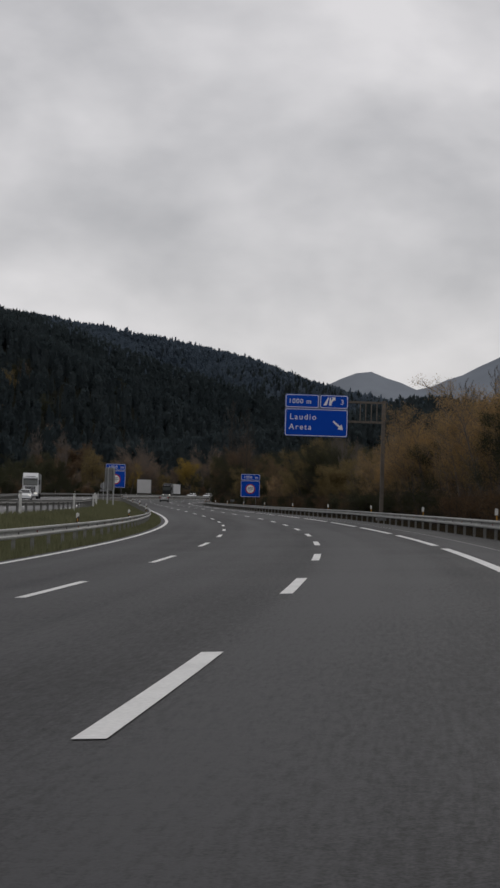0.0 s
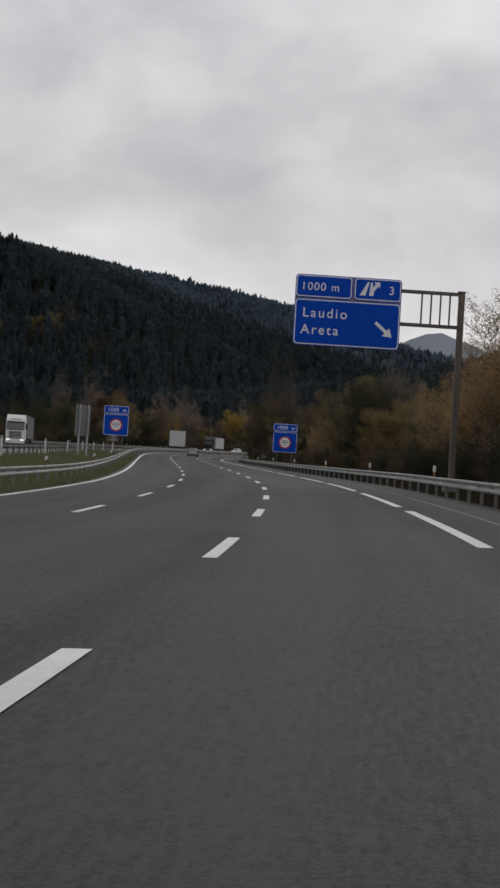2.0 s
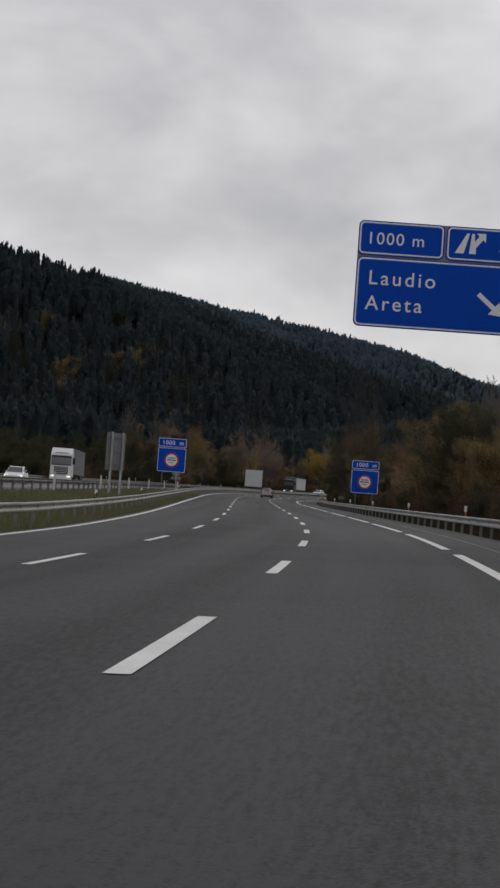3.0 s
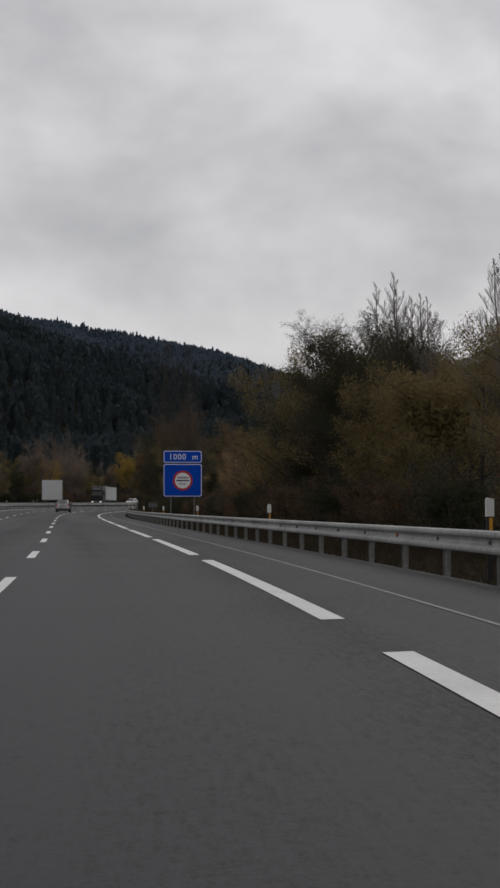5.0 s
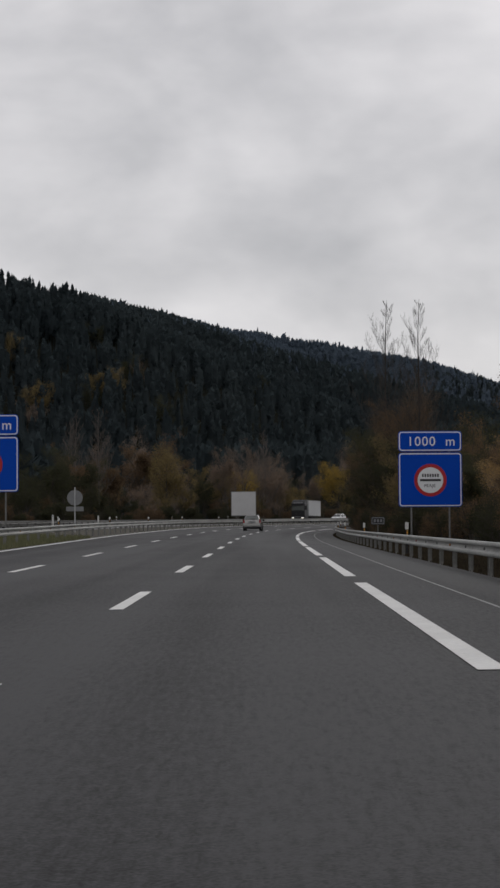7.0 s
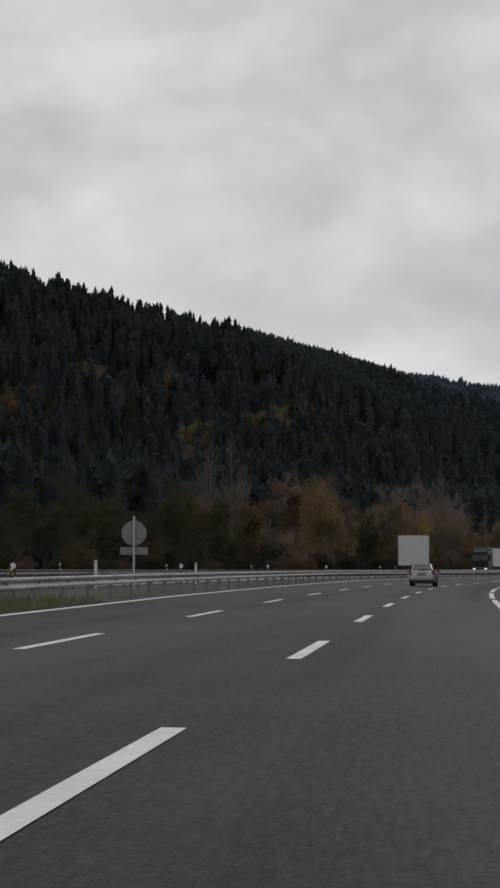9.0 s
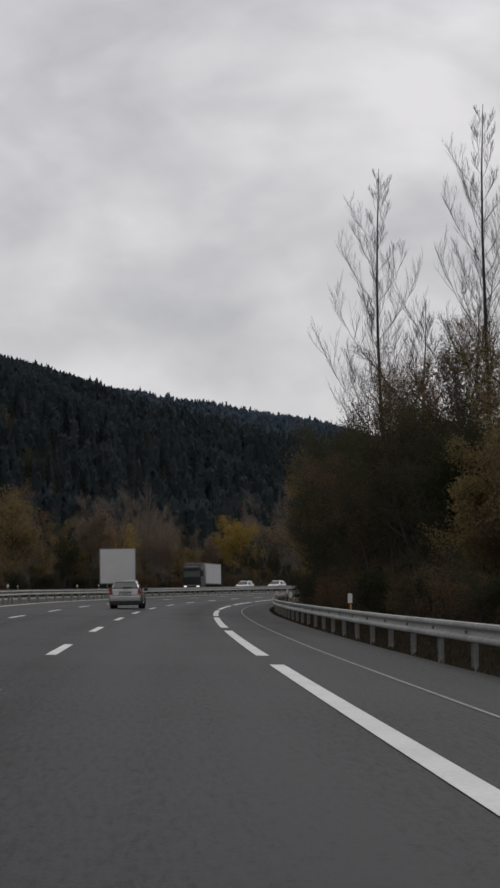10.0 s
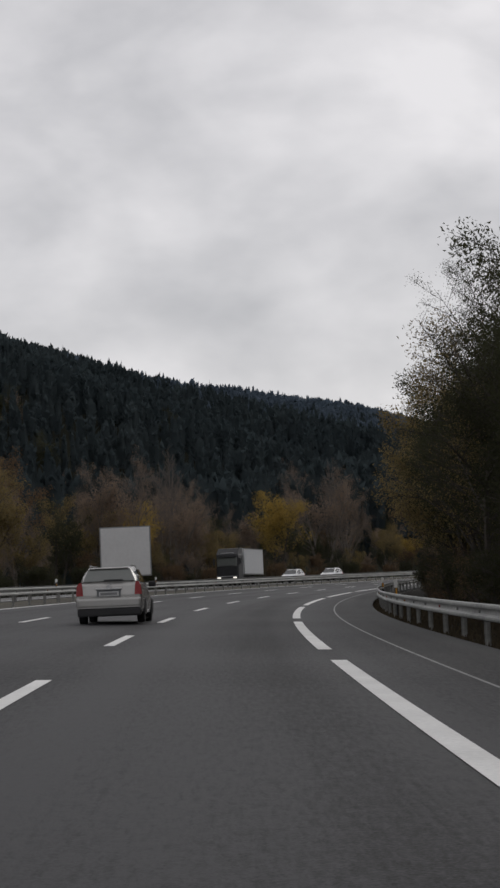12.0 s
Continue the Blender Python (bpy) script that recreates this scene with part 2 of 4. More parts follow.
def rod(bm, a, b, r0, r1=None, sides=8):
    a, b = Vector(a), Vector(b)
    d = b - a
    m = Matrix.Translation((a + b) / 2) @ d.to_track_quat("Z", "Y").to_matrix().to_4x4()
    bmesh.ops.create_cone(bm, cap_ends=True, segments=sides, radius1=r0, radius2=r0 if r1 is None else r1, depth=d.length, matrix=m)
    return bm


def rounded_plate(bm, w, h, depth, r, y0=0.0, x0=0.0, z0=0.0, seg=5):
    """A plate with rounded corners in the x-z plane, facing -y."""
    pts = []
    for cx, cz, a0 in ((w / 2 - r, h / 2 - r, 0), (-w / 2 + r, h / 2 - r, 90), (-w / 2 + r, -h / 2 + r, 180), (w / 2 - r, -h / 2 + r, 270)):
        for k in range(seg + 1):
            a = radians(a0 + 90 * k / seg)
            pts.append((x0 + cx + r * math.cos(a), z0 + cz + r * math.sin(a)))
    front = [bm.verts.new((x, y0, z)) for x, z in pts]
    back = [bm.verts.new((x, y0 + depth, z)) for x, z in pts]
    bm.faces.new(front)
    bm.faces.new(back[::-1])
    n = len(pts)
    for k in range(n):
        bm.faces.new((front[k], front[(k + 1) % n], back[(k + 1) % n], back[k]))
    return bm


def prism(bm, pts, y0, depth):
    """A flat shape from (x, z) points, given depth along y."""
    front = [bm.verts.new((x, y0, z)) for x, z in pts]
    back = [bm.verts.new((x, y0 + depth, z)) for x, z in pts]
    bm.faces.new(front)
    bm.faces.new(back[::-1])
    for k in range(len(pts)):
        j = (k + 1) % len(pts)
        bm.faces.new((front[k], front[j], back[j], back[k]))
    return bm


def disc(bm, r, y0, depth, x0=0.0, z0=0.0, seg=40):
    return prism(bm, [(x0 + r * math.cos(2 * math.pi * k / seg), z0 + r * math.sin(2 * math.pi * k / seg)) for k in range(seg)], y0, depth)


def words(text, size, x, z, y, mat, parent, name="lettering", spacing=1.0):
    cu = bpy.data.curves.new(name, "FONT")
    cu.body, cu.size, cu.extrude, cu.space_character = text, size, 0.004, spacing
    cu.offset = size * 0.004
    cu.materials.append(mat)
    ob = new(name, cu)
    ob.parent = parent
    ob.matrix_basis = pose(x, y, z, 90, 0, 0)
    return ob


# ---- the line of the road: s along, n to the left of the lane line beside the camera ----
KNOT, KAPPA = 43.2, [1.389, 1.389, 2.312, 0.953, 1.112, 0.642, 0.959, 0.333, -0.06, 0.009, -0.318, -0.564, -1.597, -1.343, -1.8, -2.4, -2.6, -2.6, -2.6, -2.6, -2.6]
RISE = [0.364, 0.728, 0.17, 0.38, 0.03, 0.061, 0.046, 0.046, 0.046, 0.046, 0.046]
BANK = [-0.05, -0.055, -0.038, -0.034, 0.0, 0.03, 0.041, 0.033, 0.025, 0.021, 0.019]
SS = np.arange(-129.6, 734.5, 2.16)


def road_line():
    k = np.interp(SS, -129.6 + KNOT * np.arange(21), KAPPA) * 1e-3
    c = np.interp(SS, -129.6 + 2 * KNOT * np.arange(11), RISE) * 1e-4
    i0, d = int(round(129.6 / 2.16)), 2.16

    def run(v, start=0.0):
        r = np.concatenate([[0], np.cumsum((v[1:] + v[:-1]) / 2 * d)])
        return r - r[i0] + start

    th = run(k)
    mid = (th[1:] + th[:-1]) / 2
    x = np.concatenate([[0], np.cumsum(-np.sin(mid) * d)])
    y = np.concatenate([[0], np.cumsum(np.cos(mid) * d)])
    return x - x[i0], y - y[i0], run(run(c, 0.00845)), th, np.interp(SS, -129.6 + 2 * KNOT * np.arange(11), BANK)


RX, RY, RZ, RT, RB = road_line()


def at(s, n, up=0.0):
    """World places for s, n (arrays or numbers) and a height over the surface."""
    s, n = np.broadcast_arrays(np.asarray(s, float), np.asarray(n, float))
    t = np.interp(s, SS, RT)
    tilt = np.clip(n, -7.6, 9.7) * np.interp(s, SS, RB)
    tilt = tilt + np.clip((n - 9.7) / 3.6, 0, 1) * (0.42 - tilt)  # the opposite carriageway lies level, a little higher
    z = np.interp(s, SS, RZ) + tilt + up
    return np.stack([np.interp(s, SS, RX) - n * np.cos(t), np.interp(s, SS, RY) - n * np.sin(t), z], -1)


def heading(s):
    return math.degrees(float(np.interp(s, SS, RT)))


def stand(s, n, up=0.0, turn=0.0, tilt=True):
    """The pose of a thing that stands at s, n with its +y along the road."""
    p = at(s, n, up)
    return pose(*[float(v) for v in p], 0, 0, heading(s) + turn)


def inner(s):
    """Across-distance of the far carriageway's median rail."""
    return np.interp(s, [-60, 350, 400, 700], [13.9, 13.8, 13.3, 12.9])


# ---- ground ----
NEAR_RIDGE = np.array([(-364, 935, 136), (-309, 958, 123), (-266, 972, 110), (-220, 974, 97), (-230, 1162, 111)], float)
FAR_RIDGE = np.array([(-230, 1162, 111), (-275, 1626, 153), (-255, 1754, 161), (-210, 1741, 152), (-173, 1787, 148), (-121, 1664, 128), (-75, 1535, 103), (-40, 1576, 97), (10, 1595, 89)], float)
SPUR = np.array([(18, 1290, 74), (52, 960, 50), (130, 740, 50), (280, 420, 90)], float)


def ridge_height(x, y, line, reach):
    best = np.zeros_like(x)
    for a, b in zip(line[:-1], line[1:]):
        d = b[:2] - a[:2]
        w = np.clip(((x - a[0]) * d[0] + (y - a[1]) * d[1]) / (d @ d), 0, 1)
        far = np.hypot(x - a[0] - w * d[0], y - a[1] - w * d[1])
        best = np.maximum(best, (a[2] + w * (b[2] - a[2])) * np.clip(1 - far / reach, 0, 1) ** 1.15)
    return best


def hills(x, y):
    """Height of the near hill, the longer ridge behind it and the spur across the valley."""
    return np.maximum(np.maximum(ridge_height(x, y, NEAR_RIDGE, 250), ridge_height(x, y, FAR_RIDGE, 400)), ridge_height(x, y, SPUR, 330))


def road_coords(x, y):
    """s and n of places near the road."""
    s, n = np.zeros_like(x), np.zeros_like(x)
    for i in range(0, len(x), 4000):
        px, py = x[i : i + 4000], y[i : i + 4000]
        j = np.argmin((px[:, None] - RX) ** 2 + (py[:, None] - RY) ** 2, 1)
        dx, dy = px - RX[j], py - RY[j]
        s[i : i + 4000] = SS[j] - dx * np.sin(RT[j]) + dy * np.cos(RT[j])
        n[i : i + 4000] = -dx * np.cos(RT[j]) - dy * np.sin(RT[j])
    return s, n


def ground_height(x, y):
    s, n = road_coords(x, y)
    base = at(s, n)[..., 2] - 0.12
    edge = inner(s) + 13.5
    hill = hills(x, y)
    left, right = np.clip((n - edge) / 60, 0, 1), np.clip((-n - 10) / 60, 0, 1)
    w = np.maximum(left, right)
    bumps = 0.25 * np.sin(x * 0.31 + 1) * np.sin(y * 0.27)
    return base + w * (np.maximum(hill - base, 0) + bumps) + np.clip(-n - 12, 0, 60) * 0.10


def build_ground():
    xs = np.unique(np.concatenate([np.arange(-4200, -400, 150), np.arange(-400, -130, 15), np.arange(-130, 50, 2.7), np.arange(50, 300, 15), np.arange(300, 4300, 150)]))
    ys = np.unique(np.concatenate([np.arange(-1500, -120, 100), np.arange(-120, 640, 2.7), np.arange(640, 2400, 18), np.arange(2400, 4900, 200)]))
    X, Y = np.meshgrid(xs, ys)
    x, y = X.ravel(), Y.ravel()
    v = np.stack([x, y, ground_height(x, y)], -1)
    w, h = len(xs), len(ys)
    i = (np.arange(h - 1)[:, None] * w + np.arange(w - 1)).ravel()
    f = np.stack([i, i + 1, i + w + 1, i + w], -1).tolist()
    ob = mesh_ob("ground", v, f, (GRASS, FOREST_FLOOR), smooth=True)
    c = v[np.array(f)].mean(1)
    s, n = road_coords(c[:, 0], c[:, 1])
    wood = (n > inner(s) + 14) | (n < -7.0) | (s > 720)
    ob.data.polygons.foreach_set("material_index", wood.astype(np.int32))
    return tagged(ob, "rough grass verges rising into wooded valley slopes", "ground", kind="structure")


build_ground()


def mountain():
    """The distant pointed mountain and a lower shoulder, far behind the valley, with haze in its colour."""
    v, f = [], []
    cols, rows = 60, 14
    for j in range(rows):
        for i in range(cols):
            u, w = i / (cols - 1), j / (rows - 1)
            x = -900 + 1700 * u
            crest = max(300 - 0.40 * abs(x + 43) ** 1.0, 246 + 8 * math.sin(x * 0.013), min(380, 246 + 0.46 * (x - 28)))
            crest += 5 * noise.noise((x * 0.02, 3, 0)) + 2.5 * noise.noise((x * 0.07, 9, 0))
            v.append((x, 3750 - 500 * (1 - w) + 30 * noise.noise((x * 0.01, w * 4, 1)), -20 + (crest + 20) * w ** 0.8))
    for j in range(rows - 1):
        for i in range(cols - 1):
            a = j * cols + i
            f.append((a, a + 1, a + cols + 1, a + cols))
    return tagged(mesh_ob("backdrop_mountain", v, f, MOUNTAIN, smooth=True), "pointed mountain at the valley's end, coloured pale blue for haze", "mountain", kind="structure")


mountain()


# ---- carriageways and markings ----
def ribbon(name, s0, s1, left, right, up, mat, step=2.16, parent=None, label="", thick=0.0, cuts=1):
    """A strip that follows the road between two across-distances (numbers or functions of s)."""
    s = np.linspace(s0, s1, max(2, int(round((s1 - s0) / step)) + 1))
    a = left(s) if callable(left) else np.full_like(s, left)
    b = right(s) if callable(right) else np.full_like(s, right)
    rows, uv = [], []
    for k in range(cuts + 1):
        n = a + (b - a) * k / cuts
        rows.append(at(s, n, up))
        uv.append(np.stack([s, n], -1))
    if thick:
        rows = [rows[0] - [0, 0, thick]] + rows + [rows[-1] - [0, 0, thick]]
        uv = [uv[0]] + uv + [uv[-1]]
    m, c = len(s), len(rows)
    v = np.concatenate(rows)
    t = np.concatenate(uv)
    f = [(k * m + i, (k + 1) * m + i, (k + 1) * m + i + 1, k * m + i + 1) for k in range(c - 1) for i in range(m - 1)]
    return mesh_ob(name, v, f, mat, parent, label, uv=t)


ROAD = tagged(ribbon("road", -110, 700, 8.05, -6.55, 0.0, ASPHALT, thick=0.3, cuts=8), "dark grey asphalt motorway carriageway with three lanes", "road", kind="structure")
ROAD_OPPOSITE = tagged(ribbon("road_opposite", -110, 700, lambda s: inner(s) + 11.2, lambda s: inner(s) + 0.6, -0.02, ASPHALT_FAR, thick=0.3, cuts=4), "grey asphalt opposite carriageway beyond the median", "road", kind="structure")


def dashes(name, knots, n, length, width, first, last):
    ks, starts = zip(*knots)
    for k in range(first, last):
        s = float(np.interp(k, ks, starts))
        if k < ks[0]:
            s = starts[0] + (k - ks[0]) * (starts[1] - starts[0]) / (ks[1] - ks[0])
        if k > ks[-1]:
            s = starts[-1] + (k - ks[-1]) * (starts[-1] - starts[-2]) / (ks[-1] - ks[-2])
        ribbon(name, s, s + length, n + width / 2, n - width / 2, 0.008, PAINT, parent=ROAD)


dashes("lane_mark", [(0, -14.08), (7, 114.44), (9, 150.45), (13, 223.9), (15, 259.4), (24, 424.6)], 0.0, 6.5, 0.19, -4, 34)
dashes("lane_mark", [(0, -14.12), (13, 224.69), (16, 278.69), (22, 388.9)], 3.88, 6.5, 0.17, -4, 34)
dashes("edge_mark", [(0, 12.44), (3, 90.2), (4, 116.57), (8, 220.25), (10, 271.1), (16, 426.6)], -3.71, 21.6, 0.235, -4, 26)
ribbon("hard_shoulder", -110, 700, -5.0, -6.5, 0.004, ASPHALT_SHOULDER, parent=ROAD, label="darker asphalt of the hard shoulder")
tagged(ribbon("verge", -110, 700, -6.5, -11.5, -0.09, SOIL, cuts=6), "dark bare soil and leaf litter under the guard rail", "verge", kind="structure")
tagged(ribbon("median_gravel", 290, 700, lambda s: inner(s) + 0.55, 8.0, -0.05, GRAVEL, cuts=4), "grey gravel and dead grass between the median rails", "gravel", kind="structure")
ribbon("edge_line", -110, 700, 7.65 + 0.11, 7.65 - 0.11, 0.008, PAINT, parent=ROAD)
ribbon("seam_line", -110, 700, -4.98, -5.03, 0.006, SEAM, parent=ROAD)
ribbon("edge_line", -110, 700, lambda s: inner(s) + 1.8, lambda s: inner(s) + 1.6, -0.010, PAINT, parent=ROAD_OPPOSITE)
ribbon("edge_line", -110, 700, lambda s: inner(s) + 9.5, lambda s: inner(s) + 9.3, -0.010, PAINT, parent=ROAD_OPPOSITE)
for k in range(36):
    s = -100 + 18.3 * k
    ribbon("lane_mark", s, s + 6.5, lambda q: inner(q) + 5.65, lambda q: inner(q) + 5.5, -0.010, PAINT, parent=ROAD_OPPOSITE)


# ---- guard rails ----
POST_STEEL = material("post_steel", (0.20, 0.20, 0.19), 0.75, 0.1, 0.3, 2, 12)
ZINC_WORN = material("worn_zinc", (0.30, 0.305, 0.295), 0.55, 0.35, 0.35, 0.35, 5, 0.08)
REFLECTOR_DULL = material("dusty_amber", (0.32, 0.13, 0.03), 0.5, 0, 0.3)
REFLECTOR_RED = material("dusty_red", (0.22, 0.04, 0.03), 0.5, 0, 0.3)
W_FACE = [(0.030, 0.70), (0.012, 0.742), (0.035, 0.752), (0.075, 0.735), (0.085, 0.700), (0.080, 0.668), (0.016, 0.628), (0.008, 0.592), (0.016, 0.556), (0.080, 0.516), (0.085, 0.484), (0.075, 0.450), (0.035, 0.434), (0.012, 0.442)]


def post_mesh(mat, high=0.70):
    bm = bmesh.new()
    box(bm, 0, 0, high / 2 - 0.15, 0.055, 0.10, high + 0.3, 0.006)
    box(bm, 0, 0.052, high / 2 - 0.15, 0.12, 0.006, high + 0.3)
    me = bpy.data.meshes.new("post")
    bm.to_mesh(me)
    bm.free()
    me.materials.append(mat)
    return me


def reflector_mesh(mat):
    bm = bmesh.new()
    box(bm, 0, 0, 0.592, 0.035, 0.09, 0.06, 0.01)
    me = bpy.data.meshes.new("reflector")
    bm.to_mesh(me)
    bm.free()
    me.materials.append(mat)
    return me


def guard_rail(label, across, side, s0, s1, up, mat, post_mat, pitch=4.0, lift=0.0):
    """A steel W-beam rail in 4 m lengths on posts. side: +1 where its face looks to +n, -1 to -n."""
    top = new("guard_rail")
    tagged(top, label, "guard rail", group="guard rails")
    mesh = post_mesh(post_mat, 0.62 + lift)
    count = int((s1 - s0) / pitch)
    marks = [reflector_mesh(REFLECTOR_DULL), reflector_mesh(REFLECTOR_RED), reflector_mesh(ZINC_DULL)]
    for k in range(count):
        s = s0 + pitch * k
        n = across(s) if callable(across) else across
        post = new("post", mesh)
        post.parent = top
        post.matrix_basis = stand(s, n - side * 0.06, up, 0 if side > 0 else 180)
        mark = new("reflector", marks[0 if k % 6 == 0 else 1 if k % 6 == 3 else 2])
        mark.parent = top
        mark.matrix_basis = stand(s + 0.4, n + side * 0.03, up + lift)
        st = np.linspace(s - 0.12, s + pitch + 0.12, 4)
        verts = []
        for q in st:
            m = across(q) if callable(across) else across
            for d, h in W_FACE:
                verts.append(at(q, m + side * (d + 0.004 * (k % 2)), up + h + lift))
        c = len(W_FACE)
        faces = [(a * c + b, a * c + b + 1, (a + 1) * c + b + 1, (a + 1) * c + b) for a in range(3) for b in range(c - 1)]
        if side < 0:
            faces = [f[::-1] for f in faces]
        mesh_ob("beam", verts, faces, mat, top)
    return top


def shoulder(s):
    return np.interp(s, [230, 300], [-6.62, -6.85])


guard_rail("galvanised steel guard rail on closely set posts beside the hard shoulder", shoulder, 1, -59, 481, 0.0, ZINC_WORN, POST_STEEL, 4.0, -0.05)
guard_rail("galvanised steel guard rail along the grass median", 8.95, -1, -22, 560, 0.0, ZINC_WORN, POST_STEEL, 4.0)
guard_rail("weathered steel guard rail on the median side of the opposite carriageway", lambda s: inner(s) + 0.1, 1, 20, 560, 0.0, ZINC_DULL, ZINC_DULL, 4.0)
guard_rail("dull steel guard rail on the outer edge of the opposite carriageway", lambda s: inner(s) + 11.6, -1, 140, 640, 0.0, ZINC_DULL, ZINC_DULL, 4.0)


# ---- delineators ----
def delineator():
    """A white head on a slim black and amber stem, fixed behind the rail."""
    top = new("delineator_post")
    bm = bmesh.new()
    prism(bm, [(-0.06, 0.87), (0.06, 0.87), (0.06, 1.12), (-0.04, 1.14), (-0.06, 1.10)], -0.03, 0.06)
    part("head", bm, PLASTIC_WHITE, top, "white head")
    block("stem", 0, 0, 0.42, 0.09, 0.05, 0.90, SIGN_BLACK, top, 0.006, "black stem")
    block("reflector", 0.012, -0.03, 0.76, 0.05, 0.012, 0.18, AMBER, top, 0.003, "amber reflector strip")
    block("collar", 0, 0, 0.62, 0.11, 0.06, 0.06, PLASTIC_WHITE, top, 0.004)
    return tagged(top, "white-headed delineator post with amber reflector", "delineator", group="delineators along the road")


POST = delineator()
POST.matrix_basis = stand(184.5, -7.0)
for s in (-47, -14, 19, 52, 84.5, 117.8, 151.4, 218, 251, 284, 316, 348.8, 381.6, 414.5):
    copy_thing(POST, stand(s, -7.0))


def banded_post():
    """A white edge post with a slanting black band, behind the median rail."""
    top = new("edge_post")
    bm = bmesh.new()
    prism(bm, [(-0.06, 0.60), (0.06, 0.60), (0.06, 1.08), (0.0, 1.13), (-0.06, 1.10)], -0.035, 0.07)
    part("body", bm, PLASTIC_WHITE, top, "white plastic body")
    bm = bmesh.new()
    prism(bm, [(-0.063, 0.68), (0.063, 0.78), (0.063, 1.00), (-0.063, 0.90)], -0.038, 0.076)
    band = part("band", bm, SIGN_BLACK, top, "slanting black band")
    block("reflector", 0, -0.041, 0.84, 0.04, 0.008, 0.10, AMBER, band, 0.002, "amber reflector")
    block("stem", 0, 0, 0.16, 0.05, 0.04, 0.92, ZINC_DULL, top, 0.004, "grey steel stem")
    return tagged(top, "white edge post with a slanting black band behind the rail", "edge post", group="edge posts along the median")


EDGE_POST = banded_post()
EDGE_POST.matrix_basis = stand(184.5, 9.12)
for s in (19, 52, 84.5, 118, 151.5, 218, 251, 284, 315, 348, 381, 414, 447):
    copy_thing(EDGE_POST, stand(s, 9.12))
for s in (300, 333, 366, 399, 432, 465, 498):
    copy_thing(EDGE_POST, stand(s, float(inner(s)) + 12.0, 0.1))


def white_post():
    """A plain tall white marker post in the median."""
    top = new("marker_post")
    bm = bmesh.new()
    box(bm, 0, 0, 0.42, 0.13, 0.06, 1.5, 0.012)
    part("body", bm, PLASTIC_WHITE, top)
    bm = bmesh.new()
    prism(bm, [(-0.05, 1.05), (0.05, 1.05), (0.05, 1.12), (-0.05, 1.12)], -0.03, 0.06)
    part("band", bm, SIGN_BACK, top)
    return tagged(top, "plain white marker post standing in the median grass", "marker post", group="median marker posts")


MARKER = white_post()
MARKER.matrix_basis = stand(177, 13.65)
for s in (36, 71, 106.5, 142, 212.5, 248, 285, 320, 350):
    copy_thing(MARKER, stand(s, 13.65))


# ---- signs ----
def sign_posts(top, xs, high, r=0.05, y=0.09):
    for x in xs:
        part("post", rod(bmesh.new(), (x, y, -0.4), (x, y, high), r, sides=10), ZINC_DULL, top)


def bordered(top, w, h, z, x=0.0, rim=0.045, corner=0.16, name="panel"):
    """A blue panel with a white border line: a backing, a white field and a blue field laid in it."""
    p = part(name, rounded_plate(bmesh.new(), w, h, 0.04, corner, 0.0, x, z), SIGN_BLUE, top, "blue sign panel with a white rim")
    part("rim", rounded_plate(bmesh.new(), w - 0.07, h - 0.07, 0.006, corner - 0.03, -0.006, x, z), SIGN_WHITE, p)
    part("field", rounded_plate(bmesh.new(), w - 0.07 - 2 * rim, h - 0.07 - 2 * rim, 0.006, corner - 0.06, -0.011, x, z), SIGN_BLUE, p)
    return p


def toll_sign(w, top_z, bottom_z):
    """A blue toll sign: a distance plate over a square panel with the round toll mark."""
    top = new("toll_sign")
    h = top_z - bottom_z
    plate = h * 0.27
    upper = bordered(top, w, plate, top_z - plate / 2, name="distance_panel")
    words("1000  m", plate * 0.64, -w * 0.36, top_z - plate * 0.72, -0.013, SIGN_WHITE, upper, spacing=1.12)
    ph = h - plate - 0.05
    pz = bottom_z + ph / 2
    lower = bordered(top, w, ph, pz, name="toll_panel")
    cz, r = pz - 0.02, w * 0.255
    part("ring", disc(bmesh.new(), r, -0.017, 0.006, 0, cz), SIGN_RED, lower, "red ring")
    part("disc", disc(bmesh.new(), r * 0.79, -0.022, 0.006, 0, cz), SIGN_WHITE, lower, "white disc")
    block("bar", 0, -0.026, cz, r * 1.28, 0.006, r * 0.13, SIGN_BLACK, lower)
    for k in range(7):
        block("text_bar", (k - 3) * r * 0.155, -0.026, cz + 0.29 * r, r * 0.095, 0.006, r * 0.19, SIGN_BLACK, lower)
    words("PEAJE", r * 0.27, -r * 0.40, cz - 0.43 * r, -0.023, SIGN_BLACK, lower, spacing=1.1)
    sign_posts(top, (-w * 0.30, w * 0.30), top_z - 0.2, 0.04)
    for z in (bottom_z + 0.4, top_z - 1.2, top_z - 0.35):
        block("brace", 0, 0.07, z, w * 0.92, 0.05, 0.06, ZINC_DULL, top)
    return tagged(top, "blue toll warning sign with red ring on two steel posts", "road sign", group="toll warning signs")


TOLL = toll_sign(2.84, 5.20, 1.82)
TOLL.matrix_basis = stand(267.5, -9.2, 0.0, 3)
toll_left = toll_sign(2.92, 5.78, 2.30)
toll_left.matrix_basis = stand(268, 10.65, -0.05, -2)
tagged(toll_left, "tall blue toll warning sign with red ring standing in the median")


